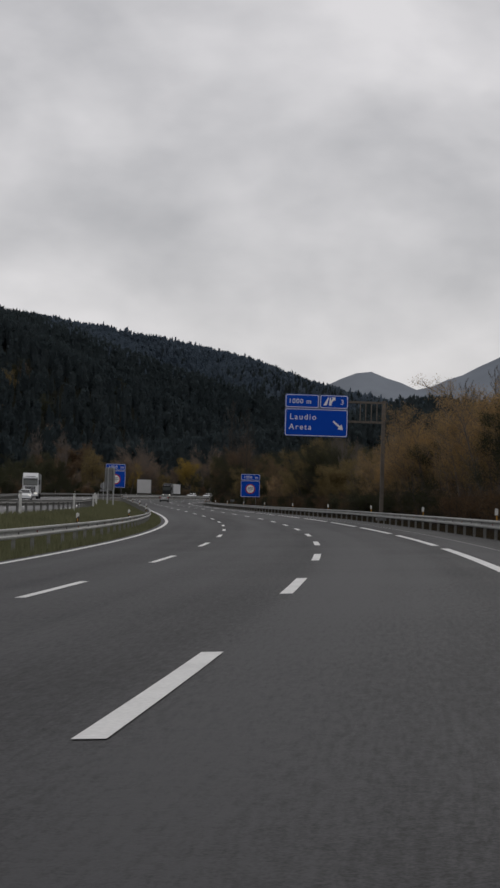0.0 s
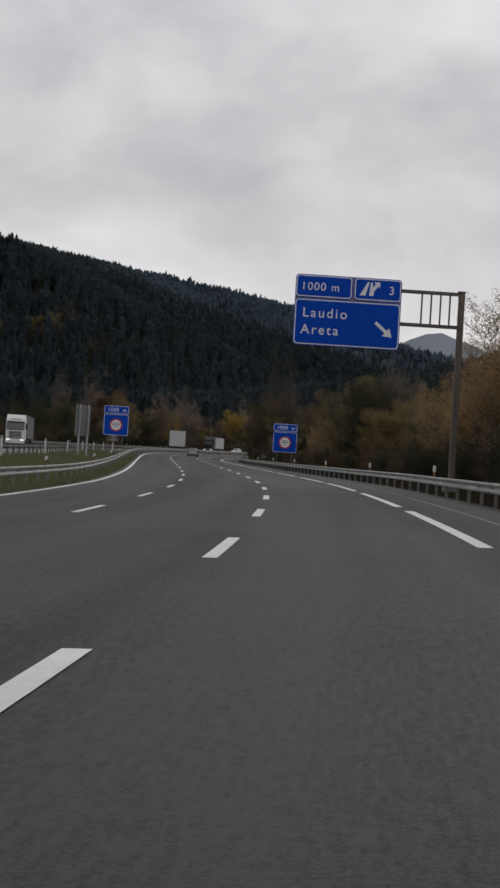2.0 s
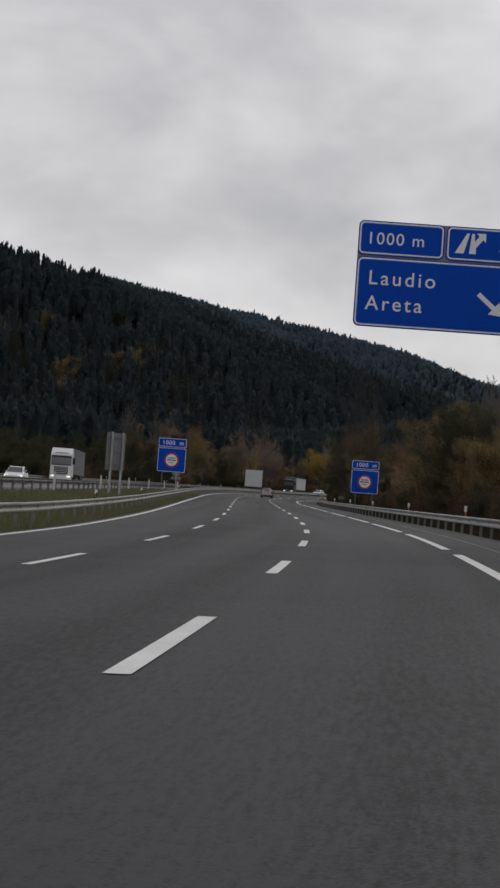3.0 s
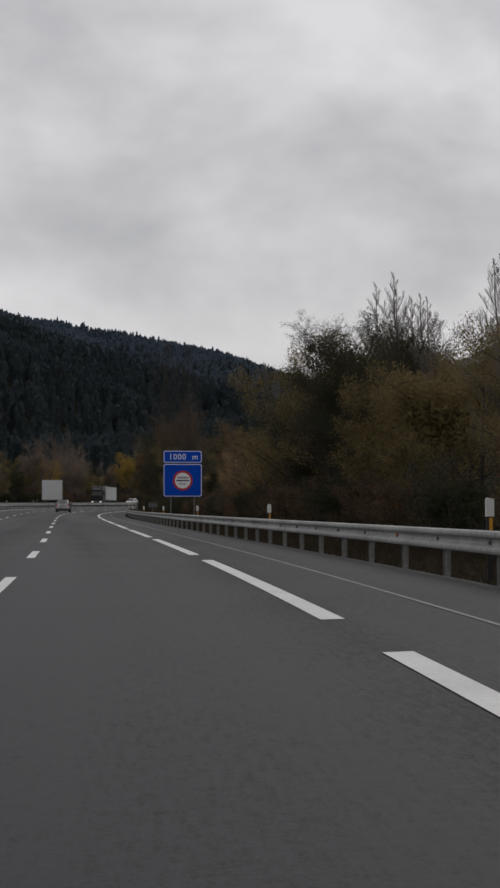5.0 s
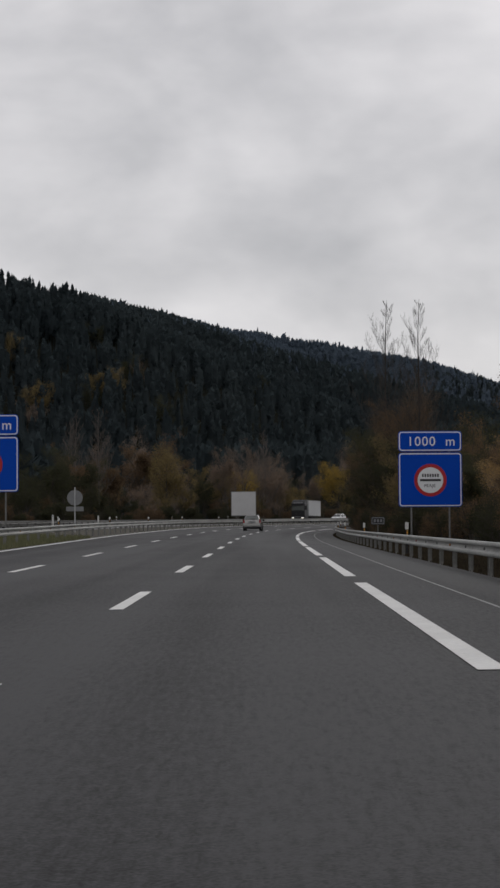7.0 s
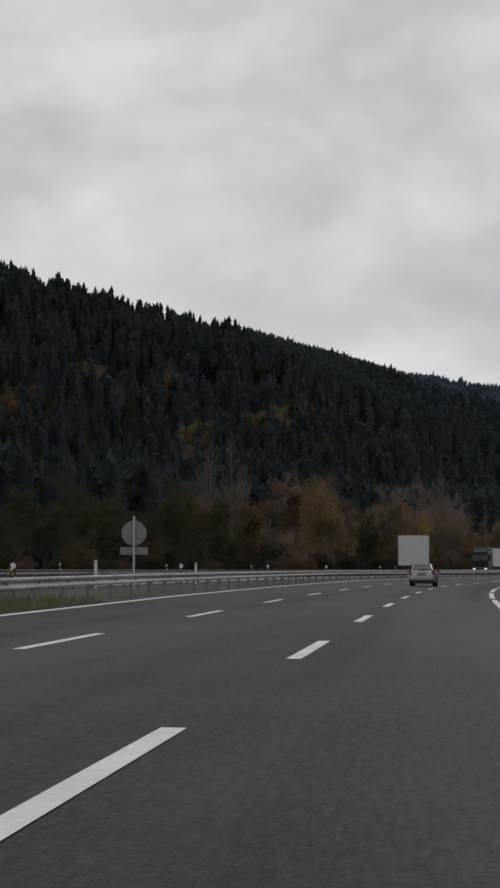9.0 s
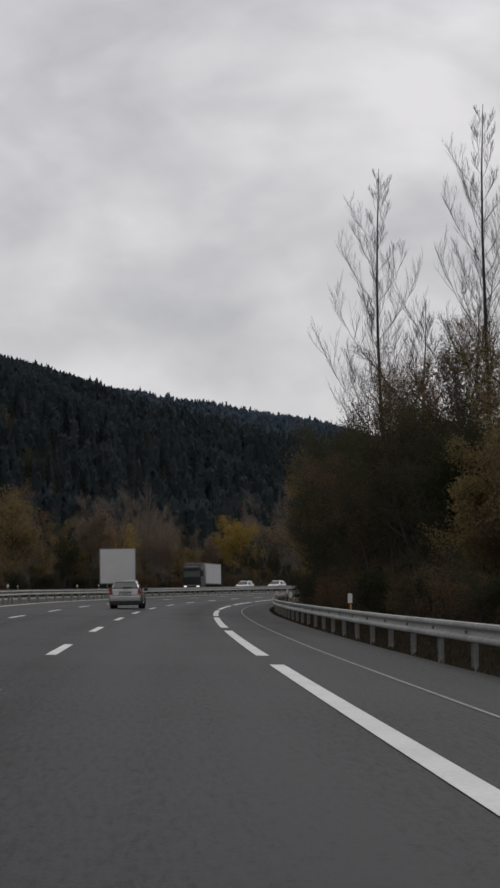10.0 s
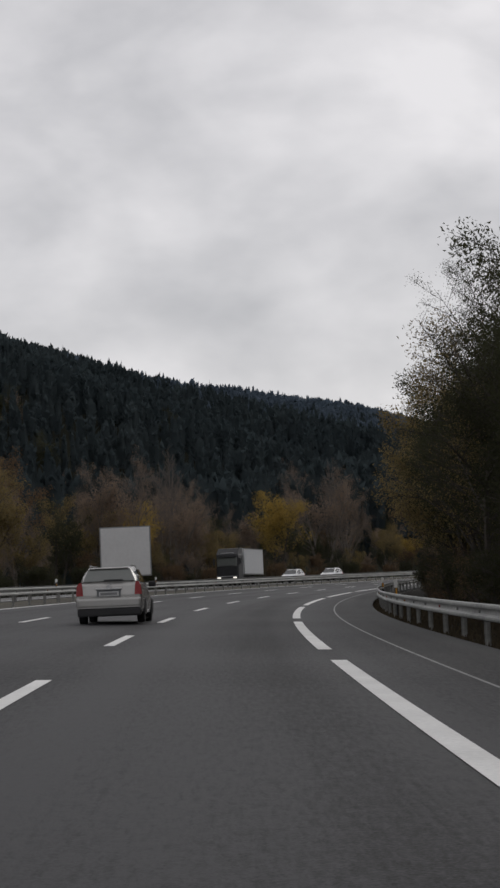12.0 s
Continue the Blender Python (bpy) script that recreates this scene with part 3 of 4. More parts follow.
def gantry():
    """A cantilever frame over the lane with a blue exit sign."""
    top = new("gantry_sign")
    w, h, z0, boom_z = 4.74, 3.14, 6.28, 6.50
    bm = bmesh.new()
    rounded_plate(bm, w, h, 0.05, 0.17, 0.035, 0.0, z0 + h / 2)
    part("backing", bm, SIGN_BACK, top)
    up_h, cut = 1.02, w * 0.545
    a = bordered(top, cut - 0.04, up_h, z0 + h - up_h / 2, -w / 2 + cut / 2 - 0.02, name="distance_panel")
    words("1000 m", 0.50, -w / 2 + 0.24, z0 + h - 0.69, -0.013, SIGN_WHITE, a, spacing=1.16)
    b = bordered(top, w - cut - 0.02, up_h, z0 + h - up_h / 2, w / 2 - (w - cut) / 2 + 0.01, name="exit_panel")
    x = cut - w / 2 + 0.28
    z = z0 + h - 0.79
    bm = bmesh.new()
    prism(bm, [(x, z), (x + 0.26, z), (x + 0.42, z + 0.6), (x + 0.34, z + 0.6)], -0.017, 0.006)
    prism(bm, [(x + 0.42, z), (x + 0.62, z), (x + 0.62, z + 0.18), (x + 0.82, z + 0.43), (x + 0.90, z + 0.36), (x + 0.90, z + 0.62), (x + 0.62, z + 0.62), (x + 0.70, z + 0.53), (x + 0.58, z + 0.36), (x + 0.56, z + 0.6), (x + 0.48, z + 0.6)], -0.017, 0.006)
    part("exit_symbol", bm, SIGN_WHITE, b, "white motorway exit symbol")
    words("3", 0.52, x + 1.30, z + 0.10, -0.013, SIGN_WHITE, b)
    c = bordered(top, w, h - up_h - 0.05, z0 + (h - up_h - 0.05) / 2, 0.0, corner=0.18, name="destination_panel")
    words("Laudio", 0.60, -w / 2 + 0.36, z0 + 1.25, -0.013, SIGN_WHITE, c, spacing=1.26)
    words("Areta", 0.60, -w / 2 + 0.32, z0 + 0.50, -0.013, SIGN_WHITE, c, spacing=1.26)
    bm = bmesh.new()
    prism(bm, [(-0.07, 0.62), (0.07, 0.62), (0.07, 0.0), (0.24, 0.0), (0.0, -0.36), (-0.24, 0.0), (-0.07, 0.0)], 0, 0.006)
    bmesh.ops.transform(bm, matrix=Matrix.Translation((w / 2 - 0.62, -0.017, z0 + 0.78)) @ Matrix.Rotation(radians(-50), 4, "Y"), verts=bm.verts[:])
    part("arrow", bm, SIGN_WHITE, c, "white slanting arrow")
    px = 5.1
    for zz in (boom_z + 0.98, boom_z + 2.46):
        block("boom", (px - w / 2 + 0.3) / 2 - 0.1, 0.22, zz, px + w / 2 - 0.3, 0.14, 0.16, GANTRY_STEEL, top, 0.01)
    for k in range(5):
        block("strut", w / 2 + 0.95 + k * 0.42, 0.22, boom_z + 1.72, 0.07, 0.08, 1.4, GANTRY_STEEL, top)
    block("column", px, 0.24, boom_z / 2 + 1.0, 0.27, 0.28, boom_z + 3.1, GANTRY_STEEL, top, 0.03, "square steel column")
    block("cap", px, 0.24, boom_z + 2.57, 0.34, 0.34, 0.06, GANTRY_STEEL, top, 0.01)
    block("foot", px, 0.24, 0.1, 0.7, 0.7, 0.5, SIGN_BACK, top, 0.03)
    return tagged(top, "cantilever gantry with blue exit sign for two towns", "road sign")


gantry().matrix_basis = stand(123.5, -3.3, 0.0, 2)


def small_sign():
    top = new("distance_marker")
    part("plate", rounded_plate(bmesh.new(), 0.85, 0.42, 0.03, 0.06, 0, 0, 1.15), SIGN_BLACK, top)
    part("rim", rounded_plate(bmesh.new(), 0.79, 0.36, 0.004, 0.05, -0.004, 0, 1.15), SIGN_BACK, top)
    part("field", rounded_plate(bmesh.new(), 0.71, 0.28, 0.004, 0.04, -0.008, 0, 1.15), SIGN_BLACK, top)
    for k in range(3):
        block("text_bar", -0.2 + 0.2 * k, -0.011, 1.15, 0.13, 0.004, 0.15, SIGN_BACK, top)
    sign_posts(top, (0.0,), 1.3, 0.03, 0.05)
    return tagged(top, "small dark kilometre plate on a post behind the rail", "road sign")


KM_PLATE = small_sign()
KM_PLATE.matrix_basis = stand(281.5, -7.6, 0.15)
KM_PLATE.scale = (0.82, 0.82, 0.95)


def grey_back():
    """The back of a large sign that faces the other carriageway, on two posts."""
    top = new("sign_from_behind")
    part("panel", rounded_plate(bmesh.new(), 2.1, 2.6, 0.05, 0.1, 0, 0, 3.35), SIGN_BACK, top)
    for x in (-0.62, 0.62):
        block("post", x, -0.09, 2.2, 0.12, 0.12, 5.0, ZINC, top, 0.01)
    for z in (2.4, 3.3, 4.3):
        block("rail", 0, -0.03, z, 2.0, 0.05, 0.07, ZINC_DULL, top)
    return tagged(top, "grey back of a road sign on two posts", "road sign")


grey_back().matrix_basis = stand(203.5, 12.1, -0.30, 57)


def disc_sign():
    top = new("round_sign_from_behind")
    part("disc", disc(bmesh.new(), 0.56, 0.0, 0.03, 0, 2.50), SIGN_BACK, top)
    part("plate", rounded_plate(bmesh.new(), 1.25, 0.34, 0.03, 0.04, 0, 0, 1.70), SIGN_BACK, top)
    block("post", 0, -0.06, 1.4, 0.09, 0.08, 3.7, ZINC, top, 0.01)
    return tagged(top, "grey back of a round road sign with plate", "road sign")


disc_sign().matrix_basis = stand(322, 12.3, -0.07, 6)


def board():
    """A blank pale board on short posts in the median."""
    top = new("blank_board")
    part("frame", rounded_plate(bmesh.new(), 3.40, 3.32, 0.06, 0.04, 0.0, 0, 2.86), SIGN_BACK, top, "grey metal edge")
    part("panel", rounded_plate(bmesh.new(), 3.24, 3.16, 0.02, 0.03, -0.02, 0, 2.86), BOARD, top, "blank off-white panel")
    sign_posts(top, (-1.0, 1.0), 4.3, 0.06, 0.12)
    return tagged(top, "blank white board standing behind the median rail", "board")


board().matrix_basis = stand(447, 11.1, 0.0, 6)


# ---- vehicles ----
def wheel_meshes(r, w):
    bm = bmesh.new()
    n = 28
    prof = [(r * 0.62, -w / 2), (r * 0.93, -w / 2), (r, -w / 2 * 0.7), (r, w / 2 * 0.7), (r * 0.93, w / 2), (r * 0.62, w / 2)]
    rings = [[bm.verts.new((x, q * math.cos(2 * math.pi * k / n), q * math.sin(2 * math.pi * k / n))) for k in range(n)] for q, x in prof]
    for a, b in zip(rings, rings[1:] + rings[:1]):
        for k in range(n):
            bm.faces.new((a[k], a[(k + 1) % n], b[(k + 1) % n], b[k]))
    tyre = bpy.data.meshes.new("tyre")
    bmesh.ops.recalc_face_normals(bm, faces=bm.faces[:])
    bm.to_mesh(tyre)
    bm.free()
    tyre.materials.append(TYRE)
    bm = bmesh.new()
    bmesh.ops.create_cone(bm, cap_ends=True, segments=28, radius1=r * 0.63, radius2=r * 0.63, depth=w * 0.7, matrix=Matrix.Rotation(radians(90), 4, "Y"))
    for k in range(5):
        m = Matrix.Rotation(2 * math.pi * k / 5, 4, "X")
        box(bm, 0, 0, r * 0.33, w * 0.86, r * 0.14, r * 0.5, 0, m)
    rim = bpy.data.meshes.new("rim")
    bm.to_mesh(rim)
    bm.free()
    rim.materials.append(RIM)
    return tyre, rim


def add_wheels(top, places, r, w):
    tyre, rim = wheel_meshes(r, w)
    for x, y in places:
        t = new("tyre", tyre)
        t.parent = top
        t.matrix_basis = pose(x, y, r)
        k = new("rim", rim)
        k.parent = t


def loft(sections, mat, name, parent, label="", closed=True):
    """Joins rings of equal count into a skin."""
    n = len(sections[0])
    v = [p for s in sections for p in s]
    f = [(a * n + b, a * n + (b + 1) % n, (a + 1) * n + (b + 1) % n, (a + 1) * n + b) for a in range(len(sections) - 1) for b in range(n)]
    f += [tuple(range(n))[::-1], tuple(range((len(sections) - 1) * n, len(sections) * n))]
    ob = mesh_ob(name, v, f, mat, parent, label, smooth=False)
    bv = ob.modifiers.new("bevel", "BEVEL")
    bv.width, bv.segments, bv.limit_method, bv.angle_limit = 0.035, 3, "ANGLE", radians(22)
    return ob


def ring(y, w0, w1, w2, z0, z1, z2):
    """A car's cross-section at y: sill, waist and shoulder widths and heights."""
    half = [(w0 * 0.94, z0), (w0, z0 + 0.1), (w1, z1), (w2, z2)]
    return [(x, y, z) for x, z in half] + [(-x, y, z) for x, z in reversed(half)]


def car(kind, paint, label, rear_detail=True):
    """An estate car; y is forward, the tail at y = -2.3."""
    top = new(kind)
    loft([
        ring(-2.34, 0.79, 0.83, 0.79, 0.36, 0.60, 0.74), ring(-2.31, 0.83, 0.86, 0.79, 0.30, 0.62, 0.98), ring(-2.22, 0.85, 0.875, 0.765, 0.27, 0.62, 1.055), ring(-1.9, 0.87, 0.885, 0.775, 0.26, 0.62, 1.06),
        ring(-0.9, 0.87, 0.885, 0.79, 0.24, 0.6, 1.03), ring(0.4, 0.87, 0.885, 0.79, 0.24, 0.6, 0.98), ring(1.3, 0.86, 0.875, 0.78, 0.24, 0.58, 0.90),
        ring(1.95, 0.83, 0.84, 0.70, 0.25, 0.54, 0.80), ring(2.25, 0.72, 0.74, 0.60, 0.28, 0.50, 0.68)], paint, "body", top)
    loft([
        ring(-2.20, 0.735, 0.735, 0.70, 0.96, 1.02, 1.06), ring(-1.97, 0.765, 0.70, 0.545, 0.96, 1.22, 1.425), ring(-1.7, 0.77, 0.71, 0.55, 0.96, 1.24, 1.465), ring(-0.6, 0.785, 0.72, 0.56, 0.95, 1.24, 1.49),
        ring(0.2, 0.785, 0.72, 0.55, 0.93, 1.2, 1.44), ring(1.0, 0.77, 0.72, 0.64, 0.88, 0.92, 0.96)], paint, "roof", top)
    # glass, set a little proud
    rear = [(-0.665, -2.203, 1.085), (0.665, -2.203, 1.085), (0.545, -2.012, 1.395), (-0.545, -2.012, 1.395)]
    mesh_ob("rear_window", [(x, y - 0.022, z + 0.014) for x, y, z in rear] + [(x, y + 0.02, z - 0.012) for x, y, z in rear], [(0, 1, 2, 3), (7, 6, 5, 4), (0, 4, 5, 1), (1, 5, 6, 2), (2, 6, 7, 3), (3, 7, 4, 0)], GLASS_SHEEN, top, "rear window with the sky's reflection painted pale")
    part("spoiler", box(bmesh.new(), 0, -2.0, 1.432, 1.02, 0.14, 0.03, 0.01), paint, top)
    front = [(0.66, 0.98, 0.97), (-0.66, 0.98, 0.97), (-0.57, 0.28, 1.40), (0.57, 0.28, 1.40)]
    mesh_ob("windscreen", [(x, y + 0.03, z + 0.02) for x, y, z in front] + [(x, y - 0.02, z) for x, y, z in front], [(0, 1, 2, 3), (7, 6, 5, 4), (0, 4, 5, 1), (1, 5, 6, 2), (2, 6, 7, 3), (3, 7, 4, 0)], GLASS, top)
    for sx in (1, -1):
        for y0, y1, z1, z2 in ((-1.85, -1.12, 1.31, 1.37), (-1.02, -0.22, 1.38, 1.40), (-0.12, 0.62, 1.38, 1.10)):
            q = [(0.787, y0, 1.07), (0.787, y1, 1.06), (0.645 if z2 > 1.2 else 0.745, y1, z2 + 0.02), (0.655, y0, z1 + 0.02)]
            v = [(sx * x, y, z) for x, y, z in q] + [(sx * (x - 0.05), y, z) for x, y, z in q]
            mesh_ob("side_window", v, [(0, 1, 2, 3), (7, 6, 5, 4), (0, 4, 5, 1), (1, 5, 6, 2), (2, 6, 7, 3), (3, 7, 4, 0)], GLASS, top)
        rail = part("roof_rail", box(bmesh.new(), sx * 0.53, -0.68, 1.520, 0.035, 1.8, 0.03, 0.012), RIM, top, "silver roof rail")
        for y in (-1.5, -0.68, 0.14):
            part("foot", box(bmesh.new(), sx * 0.53, y, 1.485, 0.035, 0.16, 0.06, 0.015), RIM, rail)
        bm = bmesh.new()
        prism(bm, [(sx * 0.858, 0.73), (sx * 0.670, 0.73), (sx * 0.690, 1.00), (sx * 0.715, 1.075), (sx * 0.785, 1.06), (sx * 0.835, 0.98)], -2.352, 0.24)
        part("tail_lamp", bm, TAIL_RED, top, "red tail lamp")
        part("headlamp", box(bmesh.new(), sx * 0.58, 2.12, 0.66, 0.34, 0.2, 0.14, 0.03), HEADLAMP if not rear_detail else RIM, top)
        part("mirror", box(bmesh.new(), sx * 0.96, 0.50, 1.02, 0.20, 0.12, 0.15, 0.03), TRIM_DARK, top)
        part("arch", box(bmesh.new(), sx * 0.80, -1.42, 0.42, 0.20, 0.76, 0.46, 0.08), TRIM_DARK, top)
        part("arch", box(bmesh.new(), sx * 0.80, 1.32, 0.42, 0.20, 0.76, 0.46, 0.08), TRIM_DARK, top)
    part("bumper", box(bmesh.new(), 0, -2.36, 0.53, 1.70, 0.18, 0.28, 0.07), paint, top)
    part("lower_bumper", box(bmesh.new(), 0, -2.34, 0.29, 1.66, 0.2, 0.22, 0.05), TRIM_DARK, top, "dark lower bumper")
    part("bumper_strip", box(bmesh.new(), 0, -2.445, 0.41, 1.66, 0.03, 0.028, 0.008), paint, top)
    part("tailgate_handle", box(bmesh.new(), 0, -2.36, 0.89, 0.68, 0.06, 0.045, 0.012), RIM, top, "chrome strip over the plate")
    part("badge", disc(bmesh.new(), 0.055, -2.34, 0.02, 0, 0.955, 20), RIM, top)
    part("underside", box(bmesh.new(), 0, -0.1, 0.27, 1.5, 4.1, 0.16, 0.03), TRIM_DARK, top)
    plate = part("number_plate", box(bmesh.new(), 0, -2.362, 0.765, 0.52, 0.02, 0.115, 0.005), BOARD, top)
    part("text_bar", box(bmesh.new(), 0, -2.374, 0.765, 0.44, 0.006, 0.07), SIGN_BACK, plate)
    part("plate_recess", box(bmesh.new(), 0, -2.345, 0.775, 0.62, 0.03, 0.17, 0.01), CURTAIN, top)
    part("wiper", box(bmesh.new(), 0.12, -2.235, 1.12, 0.5, 0.02, 0.035), TRIM_DARK, top)
    part("exhaust", rod(bmesh.new(), (-0.5, -2.35, 0.28), (-0.5, -2.1, 0.28), 0.035), TRIM_DARK, top)
    add_wheels(top, [(x, y) for x in (-0.765, 0.765) for y in (-1.42, 1.32)], 0.32, 0.2)
    return tagged(top, label, "car")


CAR = car("estate_car", SILVER, "silver estate car driving in the middle lane")
CAR.matrix_basis = stand(370.2, 1.2, 0.0, 0)


def lorry(kind, cab_paint, box_paint, label, long=13.4):
    """An articulated lorry; y is forward, the cab's front at y = 0."""
    top = new(kind)
    cab = part("cab", box(bmesh.new(), 0, -1.05, 2.05, 2.46, 2.1, 2.75, 0.16), cab_paint, top)
    v = [(-1.18, -0.1, 3.4), (1.18, -0.1, 3.4), (1.15, -0.75, 4.0), (-1.15, -0.75, 4.0), (-1.18, -2.0, 3.4), (1.18, -2.0, 3.4), (1.15, -2.0, 4.05), (-1.15, -2.0, 4.05)]
    mesh_ob("roof_deflector", v, [(0, 1, 2, 3), (3, 2, 6, 7), (0, 3, 7, 4), (1, 5, 6, 2), (4, 7, 6, 5), (0, 4, 5, 1)], cab_paint, top)
    part("windscreen", box(bmesh.new(), 0, 0.0, 2.55, 2.2, 0.06, 0.95, 0.06), GLASS_SHEEN, cab)
    for sx in (1, -1):
        part("wiper", box(bmesh.new(), sx * 0.42, 0.05, 2.16, 0.8, 0.03, 0.05), TRIM_DARK, cab)
    part("top_lamp_bar", box(bmesh.new(), 0, -0.12, 3.48, 1.5, 0.12, 0.1, 0.03), RIM, cab, "row of roof lamps")
    part("bumper_trim", box(bmesh.new(), 0, 0.17, 1.02, 2.3, 0.05, 0.07, 0.02), RIM, cab, "bright strip over the bumper")
    part("visor", box(bmesh.new(), 0, 0.1, 3.10, 2.2, 0.22, 0.12, 0.03), TRIM_DARK, cab)
    part("grille", box(bmesh.new(), 0, 0.01, 1.52, 1.55, 0.06, 0.85, 0.05), TRIM_DARK, cab, "dark radiator grille")
    for z in (1.25, 1.45, 1.65, 1.85):
        part("slat", box(bmesh.new(), 0, 0.05, z, 1.4, 0.04, 0.05), cab_paint, cab)
    part("bumper", box(bmesh.new(), 0, 0.02, 0.68, 2.46, 0.28, 0.52, 0.08), cab_paint, top)
    for sx in (1, -1):
        part("headlamp", box(bmesh.new(), sx * 0.88, 0.17, 0.86, 0.40, 0.06, 0.18, 0.03), HEADLAMP, top, "lit headlamp")
        part("side_window", box(bmesh.new(), sx * 1.235, -0.75, 2.6, 0.03, 0.95, 0.75, 0.04), GLASS, cab)
        part("mirror", box(bmesh.new(), sx * 1.42, 0.06, 2.6, 0.22, 0.12, 0.72, 0.04), TRIM_DARK, cab)
        part("step", box(bmesh.new(), sx * 1.12, -0.75, 0.6, 0.25, 1.0, 0.6, 0.05), TRIM_DARK, top)
    trailer = part("trailer", box(bmesh.new(), 0, -2.5 - long / 2, 2.62, 2.5, long, 2.75, 0.04), box_paint, top, "box trailer")
    for z in (1.26, 3.98):
        for sx in (1, -1):
            part("frame_rail", box(bmesh.new(), sx * 1.24, -2.5 - long / 2, z, 0.06, long + 0.02, 0.1), ZINC_DULL, trailer)
    part("chassis", box(bmesh.new(), 0, -0.8 - long / 2, 0.98, 1.1, long + 1.4, 0.3, 0.02), TRIM_DARK, top)
    add_wheels(top, [(x, y) for x in (-1.05, 1.05) for y in (-1.0, -4.6, 0.9 - long, -0.4 - long)], 0.5, 0.36)
    return tagged(top, label, "lorry")


def facing(s, n, up=-0.02):
    return stand(s, n, up, 180)


lorry("lorry", CAR_WHITE, CURTAIN, "white lorry cab with grey trailer on the opposite carriageway").matrix_basis = facing(286, 23.6)
lorry("lorry", CAB_BLACK, TRAILER, "black lorry cab with white box trailer on the opposite carriageway", 7.5).matrix_basis = facing(524, float(inner(524)) + 7.6)
WHITE_CAR = car("car", CAR_WHITE, "white car on the opposite carriageway", False)
WHITE_CAR.matrix_basis = facing(236, 22.7)
for s, d in ((533, 3.0), (548, 3.0)):
    copy_thing(WHITE_CAR, facing(s, float(inner(s)) + d))


# ---- trees and undergrowth ----
def tube(v, f, pts, radii, sides):
    """A tapered tube along pts, onto the vertex and face lists."""
    base = len(v)
    for i, p in enumerate(pts):
        d = (pts[min(i + 1, len(pts) - 1)] - pts[max(i - 1, 0)]).normalized()
        a = d.orthogonal().normalized()
        b = d.cross(a)
        for k in range(sides):
            w = 2 * math.pi * k / sides
            v.append(tuple(p + radii[i] * (math.cos(w) * a + math.sin(w) * b)))
    for i in range(len(pts) - 1):
        for k in range(sides):
            j = (k + 1) % sides
            f.append((base + i * sides + k, base + i * sides + j, base + (i + 1) * sides + j, base + (i + 1) * sides + k))


def grow(rng, v, f, tips, start, way, length, radius, level, depth, spread, lift, kids):
    """One limb and, on it, smaller ones."""
    pts, p, d = [start.copy()], start.copy(), way.normalized()
    steps = 5 if level == 0 else 3
    for i in range(steps):
        d = (d + Vector((rng.uniform(-1, 1), rng.uniform(-1, 1), rng.uniform(-0.6, 1) * lift)) * (0.10 if level == 0 else 0.22)).normalized()
        p = p + d * (length / steps)
        pts.append(p.copy())
    radii = [max(0.006, radius * (1 - 0.85 * i / steps)) for i in range(steps + 1)]
    tube(v, f, pts, radii, 6 if level == 0 else 4 if level == 1 else 3)
    if level >= depth - 1:
        tips.extend(pts[1:])
    if level < depth:
        for k in range(kids[level]):
            w = (0.25 if level == 0 else 0.15) + 0.8 * (k + rng.random() * 0.7) / kids[level]
            w = min(w, 0.98)
            i = min(int(w * steps), steps - 1)
            at_p = pts[i].lerp(pts[i + 1], w * steps - i)
            turn = rng.uniform(0, 2 * math.pi)
            out = Vector((math.cos(turn), math.sin(turn), 0))
            side = (d * rng.uniform(0.5, 0.9) + out * spread).normalized()
            grow(rng, v, f, tips, at_p, side, length * rng.uniform(0.38, 0.58) * (1.15 - 0.55 * w), radius * 0.42 * (1.1 - 0.6 * w), level + 1, depth, spread, lift, kids)


def leaf_quads(rng, centres, count, scatter, size, v, f):
    """Small folded leaves scattered round the twigs: fine ones outside, broader sprays within."""
    c = np.array([tuple(p) for p in centres])
    mid = c.mean(0)
    pick = rng.integers(0, len(c), count)
    depth = np.linalg.norm((c - mid) / (c.std(0) + 1e-6), axis=1)[pick]
    c = c[pick] + rng.uniform(-1.7, 1.7, (count, 3)) * (scatter * np.interp(depth, [0.4, 1.4], [1.5, 0.6]))[:, None]
    a = rng.normal(0, 1, (count, 3))
    a /= np.linalg.norm(a, axis=1, keepdims=True)
    b = np.cross(a, rng.normal(0, 1, (count, 3)))
    b /= np.linalg.norm(b, axis=1, keepdims=True)
    s = (size * rng.uniform(0.6, 1.4, count) * np.interp(depth, [0.4, 1.5], [2.3, 0.7]))[:, None]
    q = np.stack([c - a * s, c + b * s * 0.55, c + a * s - b * s * 0.35], 1).reshape(-1, 3)
    base = len(v)
    v.extend(map(tuple, q.tolist()))
    f.extend([(base + 3 * i, base + 3 * i + 1, base + 3 * i + 2) for i in range(count)])


